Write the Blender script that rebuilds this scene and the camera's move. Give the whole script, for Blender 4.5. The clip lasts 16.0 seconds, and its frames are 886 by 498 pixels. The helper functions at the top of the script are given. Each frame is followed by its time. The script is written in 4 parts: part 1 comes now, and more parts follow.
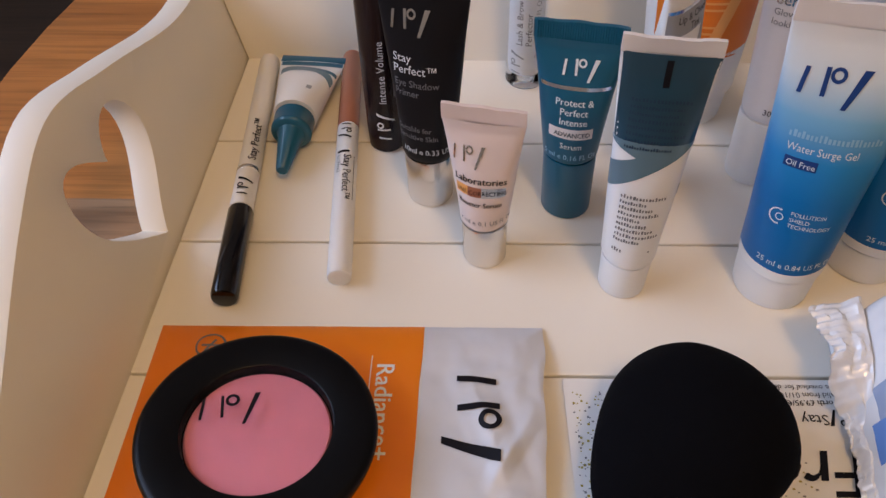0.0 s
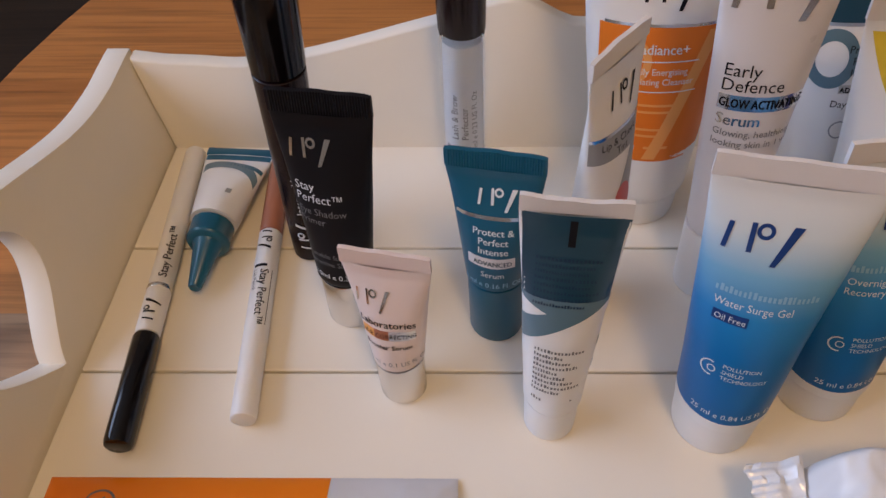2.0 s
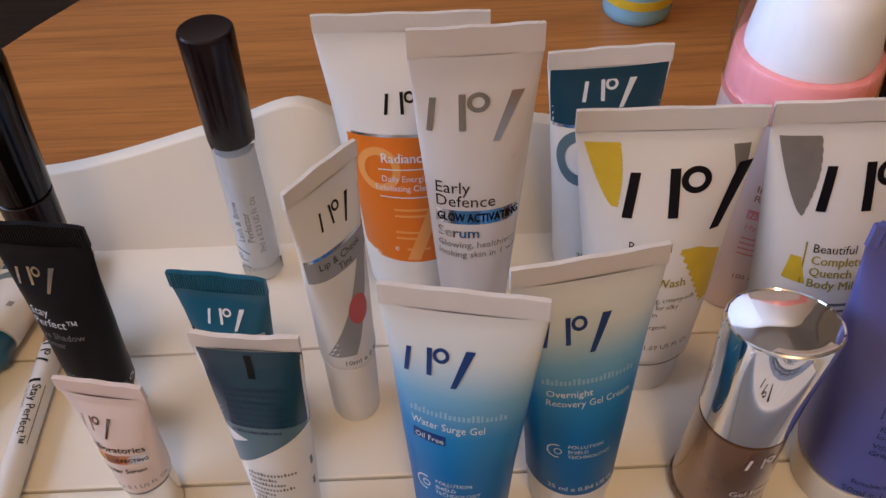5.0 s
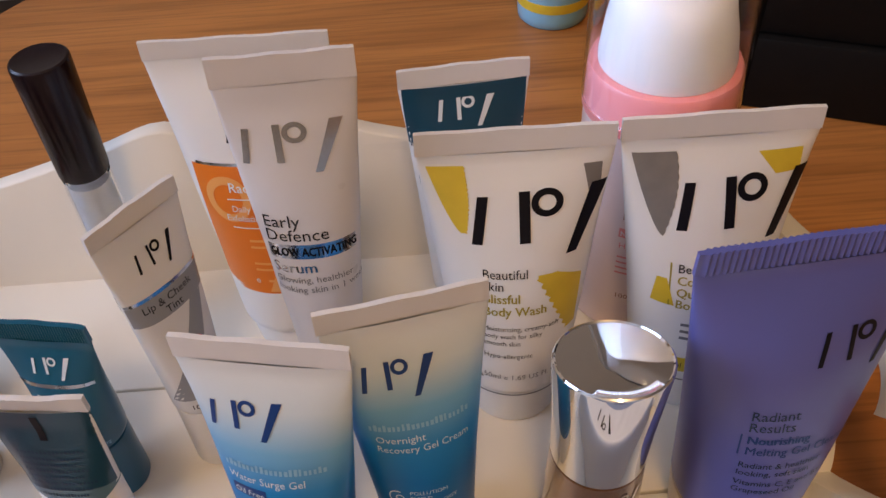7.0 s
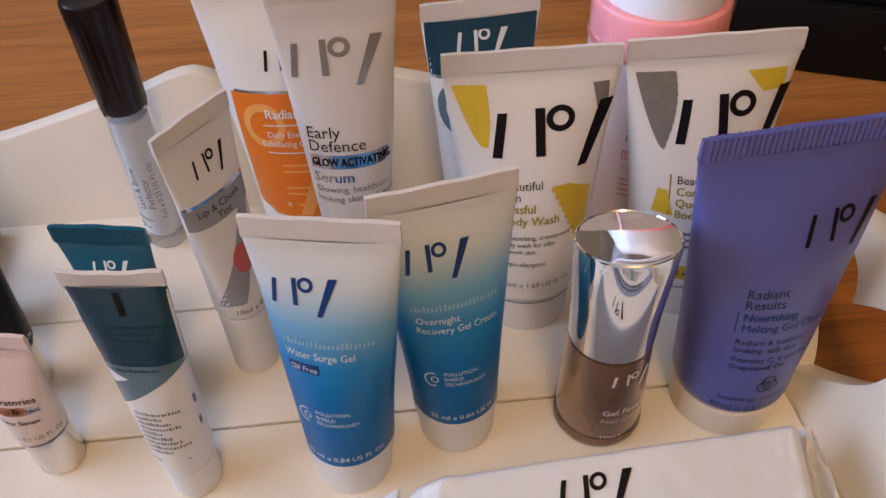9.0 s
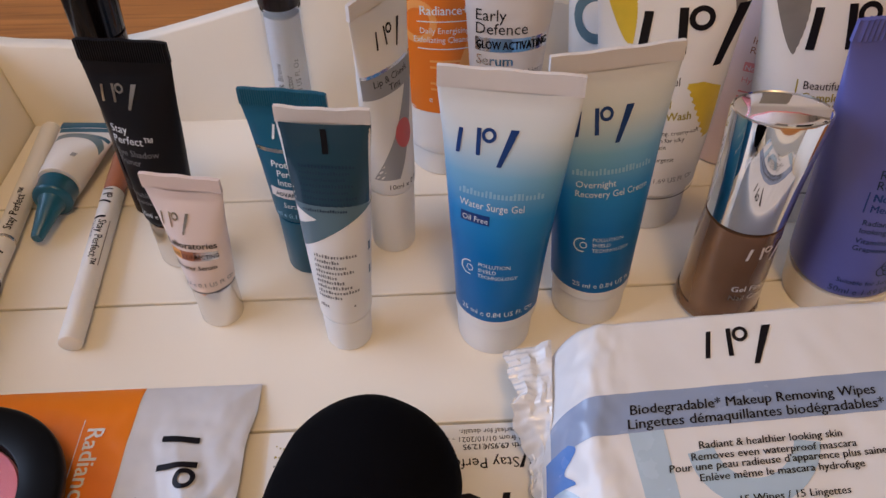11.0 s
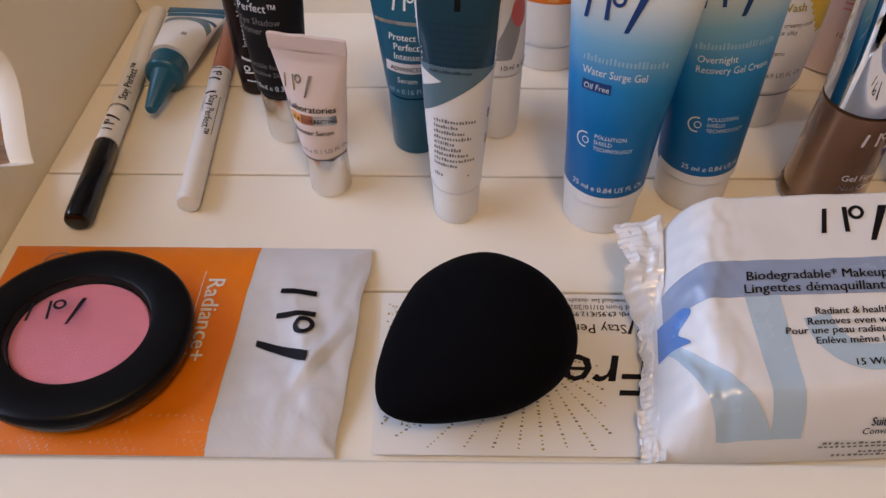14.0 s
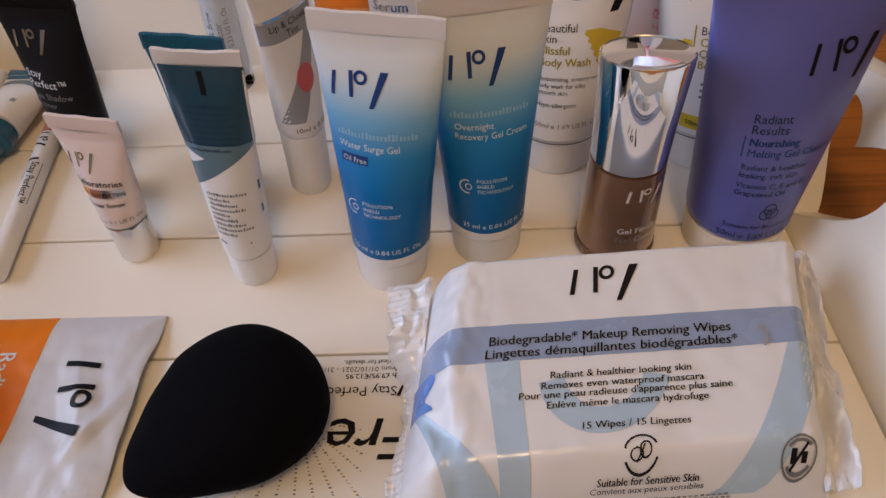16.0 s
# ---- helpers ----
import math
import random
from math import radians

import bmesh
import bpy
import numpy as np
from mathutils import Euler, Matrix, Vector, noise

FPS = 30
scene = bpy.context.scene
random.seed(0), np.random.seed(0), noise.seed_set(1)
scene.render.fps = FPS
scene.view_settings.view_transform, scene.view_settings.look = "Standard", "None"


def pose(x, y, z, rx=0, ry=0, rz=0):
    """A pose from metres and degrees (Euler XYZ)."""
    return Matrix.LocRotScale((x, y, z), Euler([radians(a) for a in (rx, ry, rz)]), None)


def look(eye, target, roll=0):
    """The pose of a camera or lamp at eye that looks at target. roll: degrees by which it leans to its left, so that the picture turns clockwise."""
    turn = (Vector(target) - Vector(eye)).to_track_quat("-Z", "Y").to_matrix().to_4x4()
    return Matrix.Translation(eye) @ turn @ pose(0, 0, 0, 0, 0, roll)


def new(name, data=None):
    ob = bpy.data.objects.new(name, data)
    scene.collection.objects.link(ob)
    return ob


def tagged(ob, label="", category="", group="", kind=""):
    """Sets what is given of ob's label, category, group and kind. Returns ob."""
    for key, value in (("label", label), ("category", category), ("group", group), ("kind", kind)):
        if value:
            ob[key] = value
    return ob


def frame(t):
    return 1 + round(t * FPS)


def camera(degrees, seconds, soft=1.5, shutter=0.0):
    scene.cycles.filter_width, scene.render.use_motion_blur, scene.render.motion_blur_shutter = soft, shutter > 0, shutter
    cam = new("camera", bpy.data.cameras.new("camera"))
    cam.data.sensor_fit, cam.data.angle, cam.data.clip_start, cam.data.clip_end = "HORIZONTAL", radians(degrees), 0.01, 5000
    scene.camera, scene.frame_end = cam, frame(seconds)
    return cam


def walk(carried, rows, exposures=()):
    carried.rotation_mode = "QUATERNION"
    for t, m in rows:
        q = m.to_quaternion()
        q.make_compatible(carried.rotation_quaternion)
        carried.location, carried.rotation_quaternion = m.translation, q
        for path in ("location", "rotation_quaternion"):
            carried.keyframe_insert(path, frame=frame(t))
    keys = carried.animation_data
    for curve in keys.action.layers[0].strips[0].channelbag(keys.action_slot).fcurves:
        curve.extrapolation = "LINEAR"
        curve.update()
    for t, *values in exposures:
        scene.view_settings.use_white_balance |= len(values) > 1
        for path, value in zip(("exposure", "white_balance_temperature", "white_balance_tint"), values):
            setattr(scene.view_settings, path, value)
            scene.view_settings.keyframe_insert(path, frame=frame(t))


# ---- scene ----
cam = camera(57.0, 16.0, soft=1.5)
PATH = [
    (0, (0.0968, -0.0762, 0.2357), (0.1012, 0.2590, -0.1353), 1.01),
    (0.5, (0.1047, -0.0548, 0.2405), (0.1071, 0.2748, -0.1354), 0.70),
    (1, (0.1130, -0.0329, 0.2452), (0.1102, 0.2912, -0.1356), -0.09),
    (1.5, (0.1226, -0.0232, 0.2505), (0.1163, 0.3014, -0.1297), -0.84),
    (2, (0.1345, -0.0214, 0.2535), (0.1262, 0.3070, -0.1234), -1.12),
    (2.5, (0.1457, -0.0172, 0.2574), (0.1394, 0.3153, -0.1160), -0.87),
    (3, (0.1567, -0.0176, 0.2628), (0.1572, 0.3201, -0.1059), -0.05),
    (3.5, (0.1748, -0.0155, 0.2695), (0.1748, 0.3257, -0.0960), -0.68),
    (4, (0.1869, -0.0150, 0.2719), (0.1895, 0.3287, -0.0912), -0.82),
    (4.5, (0.2034, -0.0124, 0.2729), (0.2059, 0.3341, -0.0876), -1.39),
    (6.8, (0.2639, 0.0102, 0.2677), (0.2711, 0.3547, -0.0946), -3.29),
    (7, (0.2702, 0.0089, 0.2674), (0.2740, 0.3544, -0.0941), -3.93),
    (7.5, (0.2786, 0.0042, 0.2658), (0.2845, 0.3503, -0.0950), -4.21),
    (8, (0.2699, -0.0085, 0.2660), (0.2816, 0.3383, -0.0939), -3.83),
    (8.5, (0.2613, -0.0220, 0.2642), (0.2765, 0.3261, -0.0945), -3.51),
    (8.7, (0.2566, -0.0268, 0.2657), (0.2750, 0.3205, -0.0936), -3.00),
    (10.8, (0.1992, -0.0660, 0.2586), (0.2173, 0.2725, -0.1089), -0.48),
    (11, (0.1932, -0.0793, 0.2509), (0.2101, 0.2693, -0.1072), -0.16),
    (11.5, (0.1713, -0.0873, 0.2440), (0.1882, 0.2566, -0.1186), 0.79),
    (12, (0.1565, -0.0980, 0.2368), (0.1721, 0.2437, -0.1279), 1.37),
    (12.5, (0.1420, -0.1082, 0.2328), (0.1613, 0.2309, -0.1342), 2.46),
    (13, (0.1358, -0.1123, 0.2328), (0.1499, 0.2252, -0.1359), 2.19),
    (13.5, (0.1365, -0.1129, 0.2295), (0.1468, 0.2252, -0.1387), 1.77),
    (14, (0.1634, -0.1084, 0.2311), (0.1604, 0.2259, -0.1407), 0.12),
    (14.5, (0.1902, -0.1213, 0.2252), (0.1824, 0.2221, -0.1380), -0.53),
    (15, (0.2101, -0.1261, 0.2326), (0.2011, 0.2179, -0.1301), -1.15),
    (15.5, (0.2352, -0.1147, 0.2445), (0.2270, 0.2252, -0.1221), -1.81),
    (16, (0.2479, -0.0950, 0.2541), (0.2408, 0.2363, -0.1203), -2.49),

]
walk(cam, [(t, look(eye, target, roll)) for t, eye, target, roll in PATH], [(0.0, -0.25, 6500, 18), (3.0, -0.34, 6500, 18), (5.5, -0.22, 6500, 18), (8.5, -0.13, 6500, 18), (11.0, -0.24, 6500, 18), (16.0, -0.31, 6500, 18)])

# ---- world and light ----
world = bpy.data.worlds.new("world")
scene.world = world
world.use_nodes = True
wn = world.node_tree
sky = wn.nodes.new("ShaderNodeTexSky")
sky.sky_type = "NISHITA"
sky.sun_disc = False
sky.sun_elevation, sky.sun_rotation = radians(35), radians(250)
wn.links.new(sky.outputs[0], wn.nodes["Background"].inputs[0])
wn.nodes["Background"].inputs[1].default_value = 0.12


def area_lamp(name, eye, target, sx, sy, watts, colour):
    d = bpy.data.lights.new(name, "AREA")
    d.shape, d.size, d.size_y, d.energy, d.color = "RECTANGLE", sx, sy, watts, colour
    ob = new(name, d)
    ob.matrix_world = look(eye, target)
    return ob


# daylight in the opening of the window, and the warm ceiling lamp
area_lamp("window_light", (-1.58, 0.12, 1.02), (0.2, 0.12, 0.0), 1.9, 1.15, 40.0, (0.53, 0.71, 1.0))
bulb = bpy.data.lights.new("lamp_light", "POINT")
bulb.energy, bulb.color, bulb.shadow_soft_size = 21.0, (1.0, 0.66, 0.29), 0.12
new("lamp_light", bulb).location = (0.30, -0.55, 1.36)

# ---- materials ----


def mat(name, colour, rough=0.5, metal=0.0, coat=0.0, vary=0.06, scale=60.0, bump=0.0, bump_scale=400.0, sheen=0.0, sub=0.0, spec=0.5):
    m = bpy.data.materials.new(name)
    m.use_nodes = True
    n, l = m.node_tree.nodes, m.node_tree.links
    b = n["Principled BSDF"]
    b.inputs["Roughness"].default_value, b.inputs["Metallic"].default_value = rough, metal
    b.inputs["Coat Weight"].default_value = coat
    b.inputs["Coat Roughness"].default_value = 0.15
    b.inputs["Sheen Weight"].default_value = sheen
    b.inputs["Specular IOR Level"].default_value = spec
    if sub:
        b.inputs["Subsurface Weight"].default_value = sub
        b.inputs["Subsurface Radius"].default_value = (0.002, 0.0017, 0.0014)
        b.inputs["Subsurface Scale"].default_value = 1.0
    tc = n.new("ShaderNodeTexCoord")
    noi = n.new("ShaderNodeTexNoise")
    noi.inputs["Scale"].default_value, noi.inputs["Detail"].default_value = scale, 5
    l.new(tc.outputs["Object"], noi.inputs["Vector"])
    mix = n.new("ShaderNodeMix")
    mix.data_type = "RGBA"
    mix.inputs[6].default_value = (*[c * (1 - vary) for c in colour], 1)
    mix.inputs[7].default_value = (*[min(1, c * (1 + vary)) for c in colour], 1)
    l.new(noi.outputs[0], mix.inputs[0])
    l.new(mix.outputs[2], b.inputs["Base Color"])
    if vary > 0 and metal < 0.5:
        mr = n.new("ShaderNodeMapRange")
        mr.inputs[3].default_value, mr.inputs[4].default_value = max(0.02, rough - 0.07), min(1, rough + 0.07)
        l.new(noi.outputs[0], mr.inputs[0])
        l.new(mr.outputs[0], b.inputs["Roughness"])
    if bump:
        nb = n.new("ShaderNodeTexNoise")
        nb.inputs["Scale"].default_value, nb.inputs["Detail"].default_value = bump_scale, 4
        l.new(tc.outputs["Object"], nb.inputs["Vector"])
        bm_ = n.new("ShaderNodeBump")
        bm_.inputs["Strength"].default_value, bm_.inputs["Distance"].default_value = bump, 0.001
        l.new(nb.outputs[0], bm_.inputs["Height"])
        l.new(bm_.outputs[0], b.inputs["Normal"])
    return m


def gradient(m, stops, axis=2):
    """Colours along a part's own height, as printed on the tube."""
    n, l = m.node_tree.nodes, m.node_tree.links
    tc = n.new("ShaderNodeTexCoord")
    sep = n.new("ShaderNodeSeparateXYZ")
    l.new(tc.outputs["Object"], sep.inputs[0])
    lo, hi = stops[0][0], stops[-1][0]
    mr = n.new("ShaderNodeMapRange")
    mr.inputs[1].default_value, mr.inputs[2].default_value = lo, hi
    l.new(sep.outputs[axis], mr.inputs[0])
    ramp = n.new("ShaderNodeValToRGB")
    while len(ramp.color_ramp.elements) < len(stops):
        ramp.color_ramp.elements.new(0.5)
    for e, (z, c) in zip(ramp.color_ramp.elements, stops):
        e.position, e.color = (z - lo) / (hi - lo), (*c, 1)
    l.new(mr.outputs[0], ramp.inputs[0])
    l.new(ramp.outputs[0], n["Principled BSDF"].inputs["Base Color"])
    return m


def wood(name, light, dark, rough=0.35, turn=0.0, scale=1.0):
    m = bpy.data.materials.new(name)
    m.use_nodes = True
    n, l = m.node_tree.nodes, m.node_tree.links
    b = n["Principled BSDF"]
    tc = n.new("ShaderNodeTexCoord")
    mp = n.new("ShaderNodeMapping")
    mp.inputs["Rotation"].default_value = (0, 0, radians(turn))
    mp.inputs["Scale"].default_value = (2.2 * scale, 30 * scale, 2.0)
    l.new(tc.outputs["Object"], mp.inputs[0])
    warp = n.new("ShaderNodeTexNoise")
    warp.inputs["Scale"].default_value, warp.inputs["Detail"].default_value = 1.3, 6
    warp.inputs["Roughness"].default_value = 0.62
    l.new(mp.outputs[0], warp.inputs["Vector"])
    ramp = n.new("ShaderNodeValToRGB")
    ramp.color_ramp.elements[0].position, ramp.color_ramp.elements[0].color = 0.30, (*dark, 1)
    ramp.color_ramp.elements[1].position, ramp.color_ramp.elements[1].color = 0.62, (*light, 1)
    l.new(warp.outputs[0], ramp.inputs[0])
    mp2 = n.new("ShaderNodeMapping")
    mp2.inputs["Rotation"].default_value = (0, 0, radians(turn))
    mp2.inputs["Scale"].default_value = (14 * scale, 420 * scale, 10)
    l.new(tc.outputs["Object"], mp2.inputs[0])
    pore = n.new("ShaderNodeTexNoise")
    pore.inputs["Scale"].default_value, pore.inputs["Detail"].default_value = 1.0, 3
    l.new(mp2.outputs[0], pore.inputs["Vector"])
    pr = n.new("ShaderNodeMapRange")
    pr.inputs[1].default_value, pr.inputs[2].default_value = 0.36, 0.52
    pr.inputs[3].default_value, pr.inputs[4].default_value = 0.76, 1.0
    l.new(pore.outputs[0], pr.inputs[0])
    mul = n.new("ShaderNodeMix")
    mul.data_type, mul.blend_type = "RGBA", "MULTIPLY"
    mul.inputs[0].default_value = 1.0
    l.new(ramp.outputs[0], mul.inputs[6])
    l.new(pr.outputs[0], mul.inputs[7])
    l.new(mul.outputs[2], b.inputs["Base Color"])
    b.inputs["Roughness"].default_value = rough
    bp = n.new("ShaderNodeBump")
    bp.inputs["Strength"].default_value, bp.inputs["Distance"].default_value = 0.12, 0.0006
    l.new(pore.outputs[0], bp.inputs["Height"])
    l.new(bp.outputs[0], b.inputs["Normal"])
    return m


def glass(name, colour, rough=0.03, ior=1.45, alpha=1.0):
    m = mat(name, colour, rough, vary=0.0)
    b = m.node_tree.nodes["Principled BSDF"]
    b.inputs["Transmission Weight"].default_value, b.inputs["IOR"].default_value = alpha, ior
    return m


M_TRAY = mat("tray_paint", (0.83, 0.785, 0.70), 0.42, vary=0.035, scale=14, bump=0.06, bump_scale=160)
M_TABLE = wood("oak_table", (0.53, 0.215, 0.056), (0.33, 0.120, 0.029), 0.38, turn=13)
M_TABLE2 = wood("oak_table_cross", (0.42, 0.25, 0.135), (0.20, 0.10, 0.048), 0.36, turn=82)
M_WHITE = mat("white_plastic", (0.80, 0.79, 0.78), 0.34, coat=0.15, vary=0.02, sub=0.25)
# same plastic as the white bodies; shade on the flat seam is in the colour
M_CRIMP_SHADE = mat("shaded_pressed_plastic", (0.72, 0.69, 0.68), 0.42, vary=0.04, scale=90)
M_CAP = mat("white_cap", (0.78, 0.77, 0.76), 0.38, vary=0.02, sub=0.3)
M_PEARL = mat("pearl_plastic", (0.72, 0.69, 0.70), 0.30, coat=0.3, vary=0.03)
M_PALEPINK = mat("pale_pink_plastic", (0.74, 0.62, 0.58), 0.35, coat=0.2, vary=0.03)
M_TEAL = mat("teal_plastic", (0.002, 0.092, 0.165), 0.34, coat=0.15, vary=0.08)
M_DEEP = mat("deep_teal_print", (0.006, 0.050, 0.086), 0.32, coat=0.2, vary=0.12, scale=35)
M_SLATE = mat("slate_print", (0.10, 0.18, 0.23), 0.32, coat=0.2, vary=0.05)
M_BLACKP = mat("black_plastic", (0.006, 0.0055, 0.0075), 0.45, vary=0.2, spec=0.22)
M_LID = mat("lid_plastic", (0.003, 0.0028, 0.0035), 0.34, vary=0.2, spec=0.18)
M_GLOSSB = mat("gloss_black", (0.004, 0.003, 0.004), 0.16, vary=0.1, spec=0.45)
M_BROWNB = mat("aubergine_cap", (0.012, 0.005, 0.007), 0.24, vary=0.15, spec=0.4)
M_PURPLE = mat("lilac_plastic", (0.105, 0.118, 0.385), 0.38, coat=0.2, vary=0.04)
M_ORANGE = mat("orange_print", (0.76, 0.185, 0.010), 0.40, coat=0.15, vary=0.05)
M_AMBER = mat("amber_print", (0.82, 0.36, 0.10), 0.40, vary=0.05)
M_SILVER = mat("silver_foil", (0.78, 0.80, 0.84), 0.18, metal=1.0, vary=0.05)
M_CHROME = mat("chrome", (0.86, 0.86, 0.87), 0.035, metal=1.0, vary=0.0)
M_SATIN = mat("satin_silver", (0.72, 0.70, 0.68), 0.22, metal=1.0, vary=0.04)
M_GREY = mat("grey_print", (0.30, 0.31, 0.33), 0.36, vary=0.05)
M_RED = mat("coral_print", (0.55, 0.11, 0.11), 0.4, vary=0.05)
M_YELLOW = mat("yellow_print", (0.66, 0.475, 0.035), 0.4, vary=0.16, scale=120)
M_STONE = mat("warm_grey_print", (0.20, 0.185, 0.17), 0.4, vary=0.22, scale=140)
M_INK = mat("black_ink", (0.006, 0.005, 0.008), 0.45, vary=0.1, spec=0.2)
M_NAVY = mat("navy_ink", (0.006, 0.045, 0.20), 0.35, vary=0.1)
M_WINK = mat("white_ink", (0.72, 0.76, 0.80), 0.4, vary=0.03)
M_DIMINK = mat("dim_ink", (0.16, 0.16, 0.17), 0.4, vary=0.05)
M_PALEINK = mat("pale_blue_ink", (0.26, 0.50, 0.70), 0.4, vary=0.05)
M_OLIVE = mat("olive_ink", (0.34, 0.27, 0.02), 0.4, vary=0.05)
M_DEEPINK = mat("deep_blue_ink", (0.005, 0.03, 0.075), 0.4, vary=0.05)
M_PINK = mat("pink_plastic", (0.80, 0.28, 0.28), 0.34, coat=0.2, vary=0.04)
M_PINKBODY = mat("pale_pink_body", (0.82, 0.66, 0.64), 0.30, coat=0.3, vary=0.03)
M_TERRA = mat("terracotta_plastic", (0.36, 0.135, 0.075), 0.36, coat=0.1, vary=0.06)
M_NAIL = mat("taupe_lacquer", (0.23, 0.110, 0.052), 0.25, metal=0.45, coat=1.0, vary=0.35, scale=45)
M_SPONGE = mat("black_foam", (0.0022, 0.0022, 0.0034), 0.95, vary=0.3, scale=700, bump=0.25, bump_scale=2600, spec=0.08)
M_PAPER = mat("white_paper", (0.78, 0.77, 0.75), 0.5, vary=0.02)
M_FOILW = mat("white_film", (0.60, 0.61, 0.65), 0.36, coat=0.15, vary=0.04, bump=0.10, bump_scale=90)
M_FOILO = mat("orange_film", (0.80, 0.205, 0.004), 0.32, coat=0.12, vary=0.04, bump=0.10, bump_scale=90)
M_WRAP = mat("wipes_film", (0.73, 0.73, 0.75), 0.36, coat=0.12, vary=0.03, bump=0.10, bump_scale=70)
M_SEAL = mat("seal_film", (0.74, 0.75, 0.78), 0.20, coat=0.5, vary=0.03, bump=0.2, bump_scale=160)
M_BAND = mat("blue_grey_print", (0.27, 0.34, 0.50), 0.26, coat=0.4, vary=0.04)
M_PALEB = mat("pale_blue_print", (0.42, 0.55, 0.68), 0.26, coat=0.4, vary=0.04)
M_MIDB = mat("bright_blue_print", (0.10, 0.24, 0.60), 0.26, coat=0.4, vary=0.06)
M_BLUSH = mat("pink_powder", (0.46, 0.140, 0.180), 0.6, vary=0.12, scale=160, bump=0.10)
M_DARKBOX = mat("black_case", (0.004, 0.0035, 0.0035), 0.55, vary=0.25, scale=30, bump=0.1, spec=0.2)
M_WALL = mat("room_plaster", (0.44, 0.36, 0.27), 0.8, vary=0.04, scale=6)
M_CEIL = mat("ceiling_paint", (0.84, 0.80, 0.72), 0.8, vary=0.03, scale=6)
M_FLOOR = wood("dark_floorboards", (0.050, 0.028, 0.016), (0.022, 0.012, 0.008), 0.5, turn=90, scale=0.4)
M_GLASS = glass("clear_plastic", (0.97, 0.98, 1.0), 0.04, 1.18)
M_OVER = glass("clear_overcap", (0.93, 0.95, 1.0), 0.03, 1.32)
M_GEL = glass("clear_gel", (0.88, 0.90, 0.93), 0.30, 1.2, 0.35)
M_BLUEB = mat("light_blue_plastic", (0.22, 0.48, 0.66), 0.25, coat=0.3, vary=0.05)
M_GEL_BLUE = gradient(mat("blue_fade_print", (0.5, 0.6, 0.7), 0.36, vary=0.03, spec=0.32),
                      [(0.012, (0.001, 0.112, 0.33)), (0.048, (0.001, 0.155, 0.43)), (0.062, (0.012, 0.225, 0.55)),
                       (0.076, (0.18, 0.43, 0.66)), (0.089, (0.62, 0.70, 0.75)), (0.110, (0.80, 0.78, 0.75))])

# ---- building helpers ----


def thing(name, place, label, category, group="", turn=0.0):
    ob = new(name)
    ob.empty_display_size = 0.01
    ob.matrix_world = pose(*place, 0, 0, turn)
    return tagged(ob, label, category, group)


def part(name, bm, material, parent, label="", smooth=True):
    """Links a bmesh as one mesh object under a thing or a part."""
    me = bpy.data.meshes.new(name)
    bm.normal_update()
    bm.to_mesh(me)
    bm.free()
    for p in me.polygons:
        p.use_smooth = smooth
    if smooth:
        me.set_sharp_from_angle(angle=radians(40))
    me.materials.append(material)
    ob = new(name, me)
    ob.parent = parent
    if label:
        tagged(ob, label)
    return ob


def lathe(bm, profile, seg=40, centre=(0, 0), shift=None, flute=0.0):
    """A turned body from (radius, z) pairs; shift(z) leans the axis, flute cuts fine grooves along it."""
    rings = []
    for r, z in profile:
        cx, cy = shift(z) if shift else centre
        if r <= 1e-6:
            rings.append([bm.verts.new((cx, cy, z))])
        else:
            rings.append([bm.verts.new((cx + (r - flute * (i % 2)) * math.cos(2 * math.pi * i / seg), cy + (r - flute * (i % 2)) * math.sin(2 * math.pi * i / seg), z)) for i in range(seg)])
    for a, b in zip(rings, rings[1:]):
        for i in range(seg):
            j = (i + 1) % seg
            if len(a) == 1 and len(b) > 1:
                bm.faces.new((a[0], b[j], b[i]))
            elif len(b) == 1 and len(a) > 1:
                bm.faces.new((a[i], a[j], b[0]))
            elif len(a) > 1:
                bm.faces.new((a[i], a[j], b[j], b[i]))
    return bm


def turned(profile, seg=40, shift=None, flute=0.0):
    return lathe(bmesh.new(), profile, seg, shift=shift, flute=flute)


def box(bm, lo, hi, bevel=0.0):
    made = bmesh.ops.create_cube(bm, size=1)["verts"]
    for v in made:
        v.co = Vector([lo[i] + (v.co[i] + 0.5) * (hi[i] - lo[i]) for i in range(3)])
    if bevel:
        es = list({e for v in made for e in v.link_edges})
        bmesh.ops.bevel(bm, geom=es, offset=bevel, segments=2, affect="EDGES", profile=0.5)
    return bm


def grid(bm, nu, nv, place):
    """A sheet of nu x nv cells; place(i/nu, j/nv) gives each corner."""
    vs = [[bm.verts.new(place(i / nu, j / nv)) for i in range(nu + 1)] for j in range(nv + 1)]
    for j in range(nv):
        for i in range(nu):
            bm.faces.new((vs[j][i], vs[j][i + 1], vs[j + 1][i + 1], vs[j + 1][i]))
    return vs


WORDS = {}


def word(text):
    """The outline of a line of text in the built-in font, one unit high: corners and faces."""
    if text not in WORDS:
        cu = bpy.data.curves.new("word", "FONT")
        cu.body, cu.size, cu.resolution_u = text, 1.0, 2
        ob = new("word", cu)
        dg = bpy.context.evaluated_depsgraph_get()
        me = ob.evaluated_get(dg).to_mesh()
        WORDS[text] = ([(v.co.x, v.co.y) for v in me.vertices], [tuple(p.vertices) for p in me.polygons])
        ob.evaluated_get(dg).to_mesh_clear()
        bpy.data.objects.remove(ob)
        bpy.data.curves.remove(cu)
    return WORDS[text]


